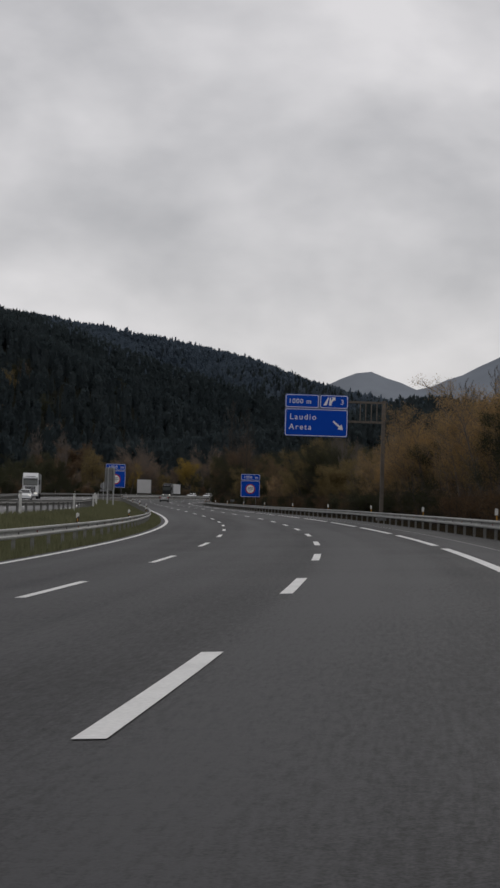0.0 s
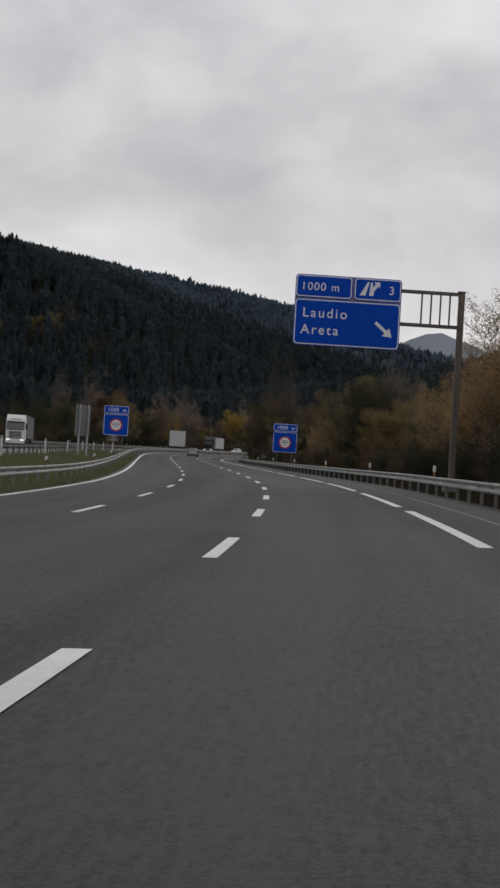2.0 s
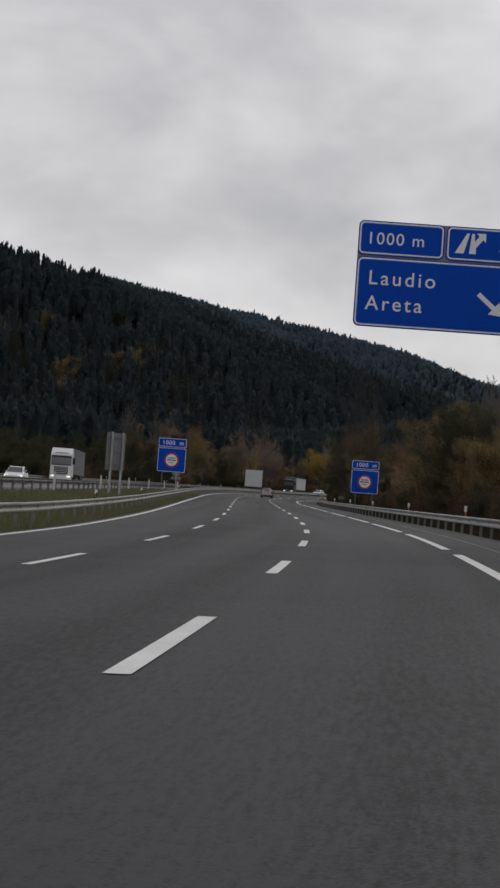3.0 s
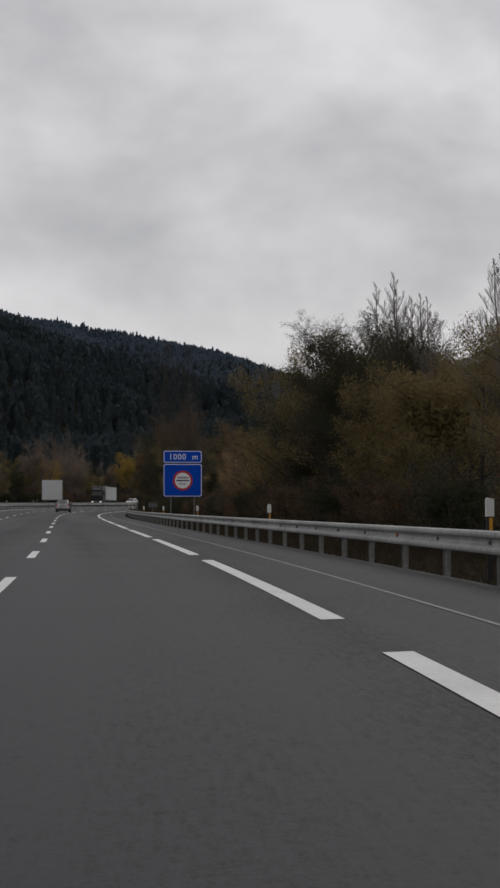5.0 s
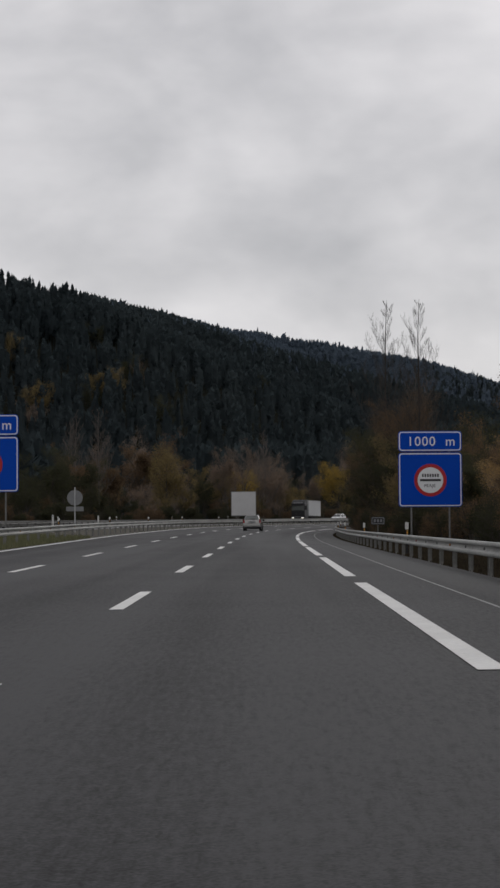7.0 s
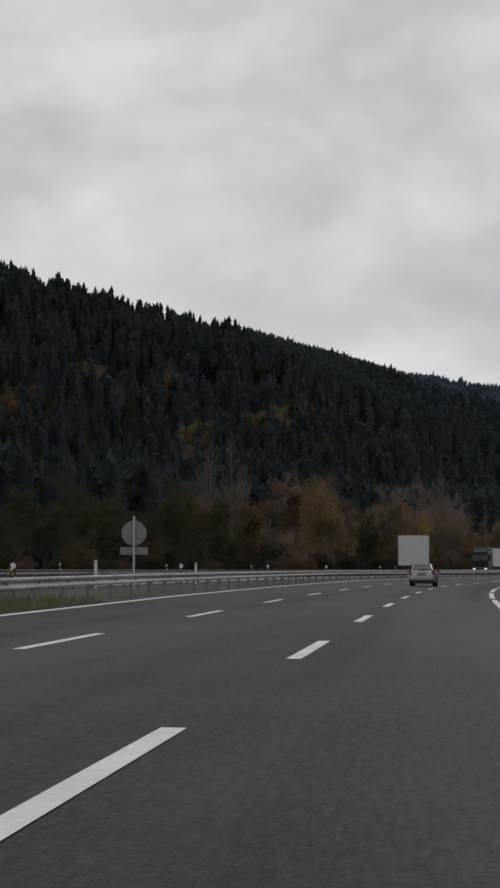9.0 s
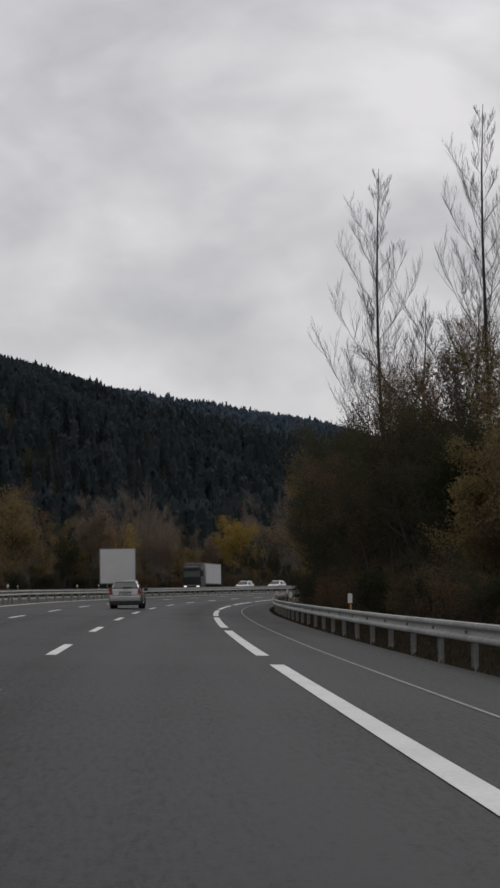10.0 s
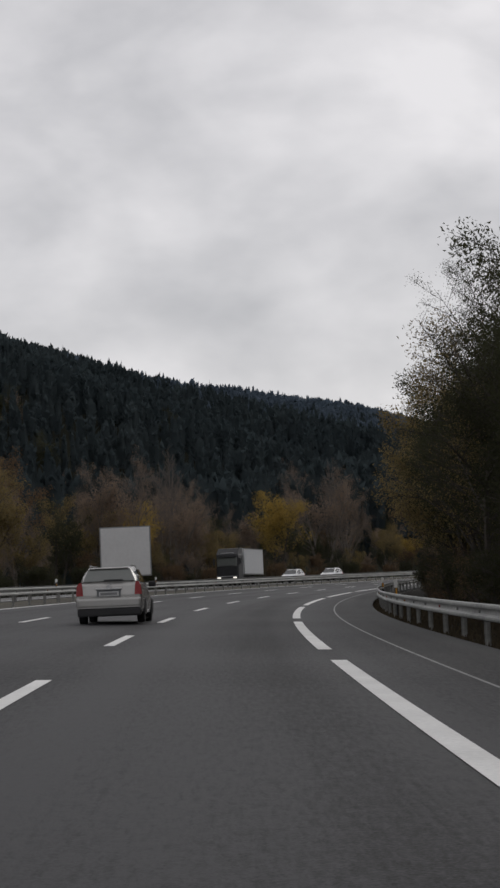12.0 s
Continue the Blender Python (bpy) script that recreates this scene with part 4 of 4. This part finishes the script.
def broadleaf(kind, seed, high, leaf, bark, label, kids=(9, 6, 3), leaves=6000, scatter=0.3, size=0.085, spread=0.9, lift=0.5, trunk=0.16, stems=1, category="tree"):
    """A tree or shrub: stems, limbs, twigs and many small leaves round the twigs."""
    rng, nr = random.Random(seed), np.random.default_rng(seed)
    top = new(kind)
    v, f, tips = [], [], []
    for k in range(stems):
        a = 2 * math.pi * (k + rng.random()) / stems
        lean = 0.05 if stems == 1 else 0.27
        way = Vector((math.cos(a) * lean, math.sin(a) * lean, 1))
        grow(rng, v, f, tips, Vector((math.cos(a), math.sin(a), -0.1)) * (0.02 if stems == 1 else 0.45), way, high * (0.86 if stems == 1 else rng.uniform(0.55, 0.9)), trunk, 0, len(kids), spread, lift, kids)
    scale = high / max(p[2] for p in v)
    v = [(x * scale, y * scale, z * scale) for x, y, z in v]
    mesh_ob("trunk", v, f, bark, top)
    if leaves:
        lv, lf = [], []
        leaf_quads(nr, [t * scale for t in tips], leaves, scatter, size, lv, lf)
        mesh_ob("crown", lv, lf, leaf, top)
    HIGH[top.name] = high
    return tagged(top, label, category)


HIGH = {}


def poplar(kind, seed, high, bark, label):
    """A bare tree with one straight leader, ascending limbs that shorten upwards, and fine twigs."""
    rng = random.Random(seed)
    top = new(kind)
    v, f = [], []
    lead = [Vector((0.12 * math.sin(k * 0.9), 0.10 * math.cos(k * 1.3), -0.1 + high * k / 8)) for k in range(9)]
    tube(v, f, lead, [0.105 * (1 - k / 8) ** 0.8 + 0.010 for k in range(9)], 7)
    mesh_ob("trunk", v, f, bark, top)
    v, f = [], []

    def limb(start, way, length, radius, level):
        pts, p, d = [start], start, way.normalized()
        for k in range(4):
            d = (d + Vector((rng.uniform(-1, 1) * 0.16, rng.uniform(-1, 1) * 0.16, 0.24))).normalized()
            p = p + d * length / 4
            pts.append(p)
        tube(v, f, pts, [radius * (1 - 0.22 * k) + 0.0025 for k in range(5)], 4 if level == 1 else 3)
        if level < 3:
            for k in range((13, 7)[level - 1]):
                w = 0.2 + 0.78 * (k + rng.random()) / (13, 7)[level - 1]
                i = min(3, int(w * 4))
                t = rng.uniform(0, 6.28)
                side = d + Vector((math.cos(t), math.sin(t), rng.uniform(-0.2, 0.5))) * 0.75
                limb(pts[i].lerp(pts[i + 1], min(1.0, w * 4 - i)), side, length * rng.uniform(0.3, 0.5) * (1.2 - 0.6 * w), radius * 0.40, level + 1)

    for k in range(42):
        h = 0.24 + 0.74 * (k + rng.random()) / 42
        i = min(7, int(h * 8))
        t = k * 2.4 + rng.uniform(-0.4, 0.4)
        limb(lead[i].lerp(lead[i + 1], h * 8 - i), Vector((math.cos(t), math.sin(t), rng.uniform(0.6, 1.0))), high * 0.31 * (1.06 - h) ** 0.8 * rng.uniform(0.55, 1.2), 0.023 * (1.1 - h), 1)
    mesh_ob("twig_work", v, f, bark, top)
    HIGH[top.name] = high
    return tagged(top, label, "tree")


THICKET = dict(kids=(9, 5, 3), trunk=0.09, stems=3, spread=0.8, scatter=0.27, size=0.056, leaves=27000)
BACK = dict(kids=(8, 5), trunk=0.09, stems=3, spread=0.8, scatter=0.36, size=0.09, leaves=7000)
WILLOW = dict(kids=(10, 6, 4), leaves=17000, scatter=0.20, size=0.050, spread=0.55, lift=0.9, trunk=0.06, stems=4)
FAR = dict(kids=(10, 6, 3), leaves=8500, scatter=0.46, size=0.14, stems=2, spread=0.65, trunk=0.18)
FEATHERY = dict(kids=(12, 6, 3), leaves=13000, scatter=0.26, size=0.075, stems=3, spread=0.42, lift=1.0, trunk=0.15)
LOW = dict(kids=(7, 5, 3), leaves=6500, scatter=0.19, size=0.052, spread=1.0, lift=0.2, trunk=0.05, stems=5, category="shrub")
VARIANTS = {
    "dark": [broadleaf("tree", 11, 8, LEAF_DARK, BARK, "dense dark green tree behind the guard rail", **THICKET), broadleaf("tree", 12, 7, LEAF_DARK, BARK, "dense dark green tree behind the guard rail", **THICKET)],
    "olive": [broadleaf("tree", 21, 7, LEAF_OLIVE, BARK, "olive-brown autumn tree in the roadside thicket", **THICKET), broadleaf("tree", 22, 6, LEAF_OLIVE, BARK, "olive-brown autumn tree in the roadside thicket", **THICKET)],
    "brown": [broadleaf("tree", 31, 7, LEAF_BROWN, BARK, "russet brown autumn tree in the roadside thicket", **THICKET), broadleaf("tree", 32, 8, LEAF_BROWN, BARK, "russet brown autumn tree in the roadside thicket", **THICKET)],
    "back": [broadleaf("tree", 15, 8, LEAF_DARK, BARK, "dark green tree deep in the roadside thicket", **BACK), broadleaf("tree", 16, 7, LEAF_BROWN, BARK, "brown autumn tree deep in the roadside thicket", **BACK), broadleaf("tree", 17, 7, LEAF_OLIVE, BARK, "olive-brown tree deep in the roadside thicket", **BACK)],
    "willow": [broadleaf("willow", 36, 7, LEAF_WILLOW, BARK_PALE, "feathery golden-brown willow behind the guard rail", **WILLOW), broadleaf("willow", 37, 6.5, LEAF_WILLOW, BARK_PALE, "feathery golden-brown willow behind the guard rail", **WILLOW)],
    "shrub": [broadleaf("shrub", 41, 3, LEAF_DARK, BARK, "low dark shrub under the roadside trees", **LOW), broadleaf("shrub", 42, 3, LEAF_BROWN, BARK, "low brown shrub under the roadside trees", **LOW)],
    "rust": [broadleaf("tree", 51, 15, LEAF_RUST, BARK_PALE, "half-bare russet tree beyond the opposite carriageway", **FEATHERY), broadleaf("tree", 52, 13, LEAF_RUST, BARK_PALE, "half-bare russet tree beyond the opposite carriageway", **FEATHERY)],
    "gold": [broadleaf("tree", 61, 12, LEAF_GOLD, BARK, "golden yellow autumn tree beyond the opposite carriageway", **FAR)],
    "far_olive": [broadleaf("tree", 71, 12, LEAF_OLIVE, BARK, "dull green autumn tree beyond the opposite carriageway", **FAR), broadleaf("tree", 72, 11, LEAF_BROWN, BARK, "brown autumn tree beyond the opposite carriageway", **FAR)],
    "far_dark": [broadleaf("tree", 81, 14, LEAF_DARK, BARK, "dark evergreen tree beyond the opposite carriageway", **FAR)],
    "bare": [poplar("bare_tree", 91, 19, BARK, "tall slender bare tree with fine ascending twigs"), poplar("bare_tree", 92, 14, BARK_PALE, "bare pale tree with fine ascending twigs")],
    "sparse": [broadleaf("tree", 95, 11, LEAF_DARK, BARK, "open-crowned tree with fine leaves rising over the thicket", (20, 9, 5), 34000, 0.15, 0.036, 0.75, 0.6, 0.12)],
    "russet": [broadleaf("tree", 97, 11, LEAF_BROWN, BARK, "open russet tree with thin autumn leaves over the thicket", (18, 8, 5), 16000, 0.20, 0.042, 0.6, 0.8, 0.11)],
}
USED = set()


def plant(kind, which, s, n, high, turn=0.0):
    """Sets one tree of a kind and height at s, n on the ground."""
    p = at(s, n)
    return plant_at(kind, which, float(p[0]), float(p[1]), high, turn)


def plant_at(kind, which, x, y, high, turn=0.0):
    ob = VARIANTS[kind][which % len(VARIANTS[kind])]
    z = float(ground_height(np.array([x]), np.array([y]))[0]) - 0.1
    m = pose(x, y, z, 0, 0, turn)
    size = high / HIGH[ob.name.split(".")[0] if ob.name not in HIGH else ob.name]
    if ob.name in USED:
        made = copy_thing(ob, m)
    else:
        USED.add(ob.name)
        made = ob
        ob.matrix_basis = m
    made.scale = (size * 1.0, size * 1.0, size)
    return made


def right_thicket():
    rng = random.Random(5)
    s = 40.0
    while s < 470:
        high = float(np.interp(s, [40, 60, 75, 92, 110, 120, 148, 165, 176, 186, 190, 197, 208, 213, 219, 228, 244, 260, 288, 304, 316, 330, 350, 362, 405, 470], [7.4, 7.6, 8.2, 8.9, 8.6, 8.2, 7.0, 6.2, 5.6, 5.8, 6.3, 8.0, 8.9, 8.6, 5.8, 5.3, 5.0, 4.6, 5.2, 6.3, 7.0, 8.6, 9.4, 9.8, 10.0, 9.0]))
        pick = rng.random()
        back = float(np.interp(s, [40, 225, 245, 280, 300, 345, 372, 400], [-12.0, -12.2, -13.6, -13.6, -12.0, -11.2, -10.8, -11.7]))
        gold = 40 < s < 168 or 232 < s < 300
        green = 180 < s < 232 or 352 < s < 410
        kind = ("willow" if pick < 0.65 else "brown" if pick < 0.8 else "dark") if gold else ("dark" if pick < 0.8 else "olive") if green else ("dark" if pick < 0.4 else "brown" if pick < 0.82 else "olive") if s > 285 else ("olive" if pick < 0.38 else "brown" if pick < 0.75 else "dark")
        plant(kind, rng.randrange(2), s, back - rng.random() * 1.2, high * rng.uniform(0.85, 1.1), rng.uniform(0, 360))
        if rng.random() < 0.75:
            plant("back", rng.randrange(3), s + 2, back - 4 - rng.random() * 3, high * rng.uniform(0.9, 1.1), rng.uniform(0, 360))
        plant("shrub", rng.randrange(2), s + rng.uniform(-1, 1.5), back + 2.0 - rng.random() * 0.5, rng.uniform(2.0, 3.2), rng.uniform(0, 360))
        s += rng.uniform(4.0, 5.4)
    for s, n, k, h in ((350.3, -11.3, 0, 20.6), (357, -14, 1, 15), (368, -13, 1, 12), (196, -13, 1, 9.2), (204, -15, 1, 9.6), (212, -15, 0, 9), (222, -15, 1, 9), (150, -14, 1, 8.5), (140, -15, 1, 9), (130, -14, 1, 10), (124, -15, 1, 10.6), (117, -13.5, 1, 10.4), (110, -14.5, 1, 10.8), (103, -14, 1, 10.6), (176, -12.5, 1, 8), (180, -13.2, 1, 8.3), (187, -12.5, 1, 8), (191, -13, 1, 8.5), (199.5, -13.5, 1, 10.2), (207, -14, 1, 10.6), (329, -13, 0, 18.2), (338, -14, 1, 13)):
        plant("bare", k, s, n, h, 40 * k + s)
    for k, (s, h) in enumerate(((219, 8.8), (224, 8.6), (229, 8.2), (235, 7.8), (242, 7.2), (249, 6.6))):
        plant(("dark", "brown", "dark", "olive")[k % 4], k, s, -13.8, h, 70 * k)
        plant("back", k, s + 2, -16.5, h, 50 * k)
    for s, n, h in ((373, -9.3, 11.2), (377, -10.2, 10.2), (383, -11.5, 10.5), (199, -11.5, 8.8), (190, -13, 8.0)):
        plant("sparse", 0, s, n, h, s * 7)
    for s, n, h in ((333, -12.6, 11.8), (339, -11.8, 11.4), (345, -12.8, 10.6)):
        plant("russet", 0, s, n, h, s * 11)


def left_trees():
    rng = random.Random(9)
    # a hedge of low trees and shrubs behind the opposite carriageway
    s = 240.0
    while s < 690:
        pick = rng.random()
        kind = "far_dark" if pick < (0.9 if s < 452 else 0.3) else "rust" if pick < 0.55 else "far_olive"
        plant(kind, rng.randrange(2), s, float(inner(s)) + 15.5 + rng.uniform(-1, 1), rng.uniform(3.8, 6.5), rng.uniform(0, 360))
        plant("shrub", rng.randrange(2), s + 3, float(inner(s)) + 13.4 + rng.random(), rng.uniform(2.2, 4.0), rng.uniform(0, 360))
        s += rng.uniform(5.5, 8)
    # a loose second row
    s = 245.0
    while s < 690:
        pick = rng.random()
        kind = "far_dark" if pick < (0.92 if s < 452 else 0.25) else "rust" if pick < 0.62 else "far_olive"
        plant(kind, rng.randrange(2), s, float(inner(s)) + 25 + rng.uniform(-3, 3), rng.uniform(6.5, 10.5), rng.uniform(0, 360))
        s += rng.uniform(7, 11)
    # mixed autumn wood at the foot of the hill
    for k in range(70):
        x, y = rng.uniform(-110, -30), rng.uniform(470, 700)
        q, n = road_coords(np.array([x]), np.array([y]))
        if inner(q[0]) + 20 < n[0] < inner(q[0]) + 48:
            kind = rng.choice(["rust", "far_olive", "far_olive", "far_dark"])
            plant_at(kind, k, x, y, rng.uniform(6, 9.5), rng.uniform(0, 360))
    # a few broadleaved trees among the pines on the slope
    for k in range(60):
        x, y = rng.uniform(-330, -130), rng.uniform(640, 960)
        plant_at(rng.choice(["far_dark", "far_dark", "far_olive", "rust", "bare"]), k, x, y, rng.uniform(13, 18), rng.uniform(0, 360))
    # single trees that stand out, behind the opposite rail: kind, variant, place along, height
    for kind, k, s, high in (("far_dark", 0, 378, 9), ("far_dark", 0, 392, 8), ("far_dark", 0, 404, 9), ("far_dark", 0, 424, 9.5), ("far_dark", 0, 432, 10.5), ("far_dark", 0, 415, 10), ("bare", 1, 443, 16), ("bare", 1, 448, 13), ("far_olive", 1, 446, 9.5), ("far_olive", 0, 479, 12.6), ("rust", 1, 487, 11.4), ("far_dark", 0, 498, 9), ("far_olive", 0, 506, 9.8), ("rust", 1, 513, 11.6), ("gold", 0, 519, 9.4), ("rust", 0, 532, 13), ("bare", 1, 534, 15), ("bare", 1, 530, 14), ("rust", 1, 539, 11), ("far_olive", 0, 547, 7.6), ("gold", 0, 566.5, 11.9), ("far_dark", 0, 575, 8.3), ("rust", 0, 583, 16.5), ("bare", 1, 586, 16.5), ("rust", 1, 592, 17), ("far_olive", 0, 606, 7), ("gold", 0, 612, 6)):
        plant(kind, k, s, float(inner(s)) + 17, high, s * 17)
    # taller ones farther back: kind, variant, place along and across, height
    for kind, k, s, n, high in (("rust", 0, 528, 57, 18.5), ("rust", 1, 507, 27, 14.5), ("rust", 0, 562, 43, 16.5), ("bare", 1, 564, 43.5, 18), ("far_olive", 1, 511, 42, 15), ("gold", 0, 546, 41, 9.8), ("bare", 1, 478, 44, 18), ("bare", 1, 484, 47, 17)):
        plant(kind, k, s, n, high, s * 13)


right_thicket()
left_trees()


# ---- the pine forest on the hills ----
def conifers():
    """Closely planted pines: a stem, an uneven crown with a pointed or blunt top, and loose sprays."""
    rng = np.random.default_rng(3)
    n = 150000
    x, y = rng.uniform(-620, 150, n), rng.uniform(380, 2050, n)
    # a close stand along the crests
    for line in (NEAR_RIDGE, FAR_RIDGE):
        for p, q in zip(line[:-1], line[1:]):
            m = int(np.hypot(*(q - p)[:2]) * 7)
            w = rng.random(m)
            x = np.concatenate([p[0] + w * (q[0] - p[0]) + rng.normal(0, 18, m), x])
            y = np.concatenate([p[1] + w * (q[1] - p[1]) + rng.normal(0, 18, m), y])
    s, a = road_coords(x, y)
    view = np.degrees(np.arctan2(-x - 15, y - 150))
    both = np.concatenate([NEAR_RIDGE, FAR_RIDGE])
    order = np.argsort(np.arctan2(-both[:, 0] - 15, both[:, 1] - 150))
    crest = np.interp(view, np.degrees(np.arctan2(-both[:, 0] - 15, both[:, 1] - 150))[order], np.hypot(both[:, 0] + 15, both[:, 1] - 150)[order])
    over = np.hypot(x + 15, y - 150) - crest
    keep = (view > -4.5) & (view < 24) & (rng.random(len(x)) < np.interp(over, [40, 90], [1.0, 0.25]))
    x, y, a, s = x[keep], y[keep], a[keep], s[keep]
    z = ground_height(x, y)
    hill = hills(x, y)
    keep = ((hill > 14) & (y > 640) & (np.abs(a) > 42)) | ((a > inner(s) + 38) & (a < 420) & (x < -70))
    x, y, z = x[keep][:27000], y[keep][:27000], z[keep][:27000]
    count, sides, sprays = len(x), 4, 20
    far = np.hypot(x, y - 150)
    hgt = 16.0 * rng.uniform(0.78, 1.04, count) * np.where(rng.random(count) < 0.05, 1.12, 1.0)
    wid = hgt * rng.uniform(0.13, 0.20, count) * np.interp(far, [900, 2000], [1.0, 1.3])
    blunt = rng.uniform(0, 1, count)[:, None] ** 1.1
    foot = rng.uniform(0.10, 0.40, count)[:, None]

    def spread(h):
        """The crown's half-width at a share of its height: pointed for some trees, round-topped for others."""
        thin = np.interp(h, [0, 0.2, 1], [0.7, 1.0, 0.06])
        full = np.interp(h, [0, 0.3, 0.75, 0.92, 1], [0.45, 0.95, 1.0, 0.7, 0.2])
        return thin + (full - thin) * blunt

    # the dark heart of the crown: three rings and a tip
    level = np.repeat(np.array([[0.02, 0.42, 0.80]]), count, 0)
    r = (wid[:, None] * spread(level) * 0.62)[:, :, None] * rng.uniform(0.7, 1.2, (count, 3, sides))
    ang = rng.uniform(0, 6.283, (count, 1, 1)) + np.arange(sides) * 2 * math.pi / sides
    rz = z[:, None] + hgt[:, None] * (foot + (1 - foot) * level)
    heart = np.stack([x[:, None, None] + r * np.cos(ang), y[:, None, None] + r * np.sin(ang), np.repeat(rz[:, :, None], sides, 2)], -1).reshape(count, 3 * sides, 3)
    tip = np.stack([x, y, z + hgt * 0.97], -1)[:, None]
    # needle sprays all round it, upright tufts near the top
    h = rng.uniform(0.0, 1.0, (count, sprays)) ** 0.85
    t = rng.uniform(0, 6.283, (count, sprays))
    r = wid[:, None] * spread(h) * rng.uniform(0.65, 1.2, (count, sprays))
    b = z[:, None] + hgt[:, None] * (foot + (1 - foot) * h * 0.96)
    c, q = np.cos(t), np.sin(t)
    w = wid[:, None] * rng.uniform(0.16, 0.34, (count, sprays))
    cx, cy = x[:, None], y[:, None]
    p0 = np.stack([cx + 0.45 * r * c - w * q, cy + 0.45 * r * q + w * c, b - w], -1)
    p1 = np.stack([cx + 0.45 * r * c + w * q, cy + 0.45 * r * q - w * c, b - w * rng.uniform(-0.6, 1.0, h.shape)], -1)
    p2 = np.stack([cx + r * c, cy + r * q, b + w * rng.uniform(0.2, 2.4, h.shape)], -1)
    spray = np.stack([p0, p1, p2], 2).reshape(count, sprays * 3, 3)
    stem = np.stack([np.stack([x - 0.16, y, z - 0.4], -1), np.stack([x + 0.16, y, z - 0.4], -1), np.stack([x, y, z + 0.8 * hgt], -1)], 1)
    one = np.concatenate([heart, tip, spray, stem], 1)
    # the sprays of a crown are lit together, as a soft mass of needles
    mid = np.stack([x, y, z + 0.35 * hgt], -1)[:, None]
    soft = (one - mid) / wid[:, None, None] * [0.55, 0.55, 0.16] + [0, 0, 0.55]
    soft /= np.linalg.norm(soft, axis=2, keepdims=True)
    face = []
    for k in range(2):
        for j in range(sides):
            m = (j + 1) % sides
            face += [(k * sides + j, k * sides + m, (k + 1) * sides + m), (k * sides + j, (k + 1) * sides + m, (k + 1) * sides + j)]
    face += [(2 * sides + j, 2 * sides + (j + 1) % sides, 3 * sides) for j in range(sides)]
    first = 3 * sides + 1
    face += [(first + 3 * j, first + 3 * j + 1, first + 3 * j + 2) for j in range(sprays + 1)]
    face = np.array(face)
    # share of trees with the haze-tinted needles grows with distance
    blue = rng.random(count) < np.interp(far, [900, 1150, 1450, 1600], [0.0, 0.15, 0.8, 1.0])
    made = []
    for mask, mat, label in ((~blue, NEEDLES, "dark pine plantation covering the hillsides"), (blue, NEEDLES_HAZED, "pines on the farther slopes and crest, tinted blue-grey for haze")):
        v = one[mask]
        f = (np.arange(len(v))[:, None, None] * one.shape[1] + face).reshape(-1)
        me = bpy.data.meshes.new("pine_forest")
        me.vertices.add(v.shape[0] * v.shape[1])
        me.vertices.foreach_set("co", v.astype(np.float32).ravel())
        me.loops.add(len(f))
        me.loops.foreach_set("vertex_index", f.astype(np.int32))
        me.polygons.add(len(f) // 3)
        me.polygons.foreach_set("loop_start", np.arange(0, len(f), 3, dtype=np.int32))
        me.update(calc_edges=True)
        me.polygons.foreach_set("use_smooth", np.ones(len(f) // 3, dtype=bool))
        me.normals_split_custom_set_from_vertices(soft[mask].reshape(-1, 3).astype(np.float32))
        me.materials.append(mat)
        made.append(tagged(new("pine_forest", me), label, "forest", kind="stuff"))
    return made


conifers()


# ---- grass along the verges ----
def grass_blades(name, s0, s1, lo, hi, count, seed, tall=0.22, mat=BLADE, label="short rough grass beside the road"):
    rng = np.random.default_rng(seed)
    s = rng.uniform(s0, s1, count)
    a = lo(s) if callable(lo) else np.full(count, lo)
    b = hi(s) if callable(hi) else np.full(count, hi)
    p = at(s, a + (b - a) * rng.random(count), -0.12)
    w = rng.uniform(0, 6.28, count)
    d = np.stack([np.cos(w), np.sin(w), np.zeros(count)], -1) * 0.035
    t = p + np.stack([rng.normal(0, 0.05, count), rng.normal(0, 0.05, count), tall * rng.uniform(0.5, 1.3, count) + 0.1], -1)
    v = np.stack([p - d, p + d, t], 1).reshape(-1, 3)
    f = np.arange(3 * count).reshape(-1, 3).tolist()
    return tagged(mesh_ob(name, v, f, mat), label, "grass", kind="stuff")


grass_blades("grass", -10, 292, 8.1, lambda s: inner(s) + 0.4, 70000, 1)
grass_blades("leaf_litter", 20, 420, -10.2, -6.6, 60000, 2, 0.05, LITTER, "brown leaf litter and dead grass under the guard rail")
grass_blades("leaf_litter", 100, 420, -6.75, lambda s: -6.0 - 0.35 * np.sin(s * 0.37) * np.sin(s * 0.11), 9000, 4, -0.02, LITTER, "fallen leaves and grit along the edge of the hard shoulder")
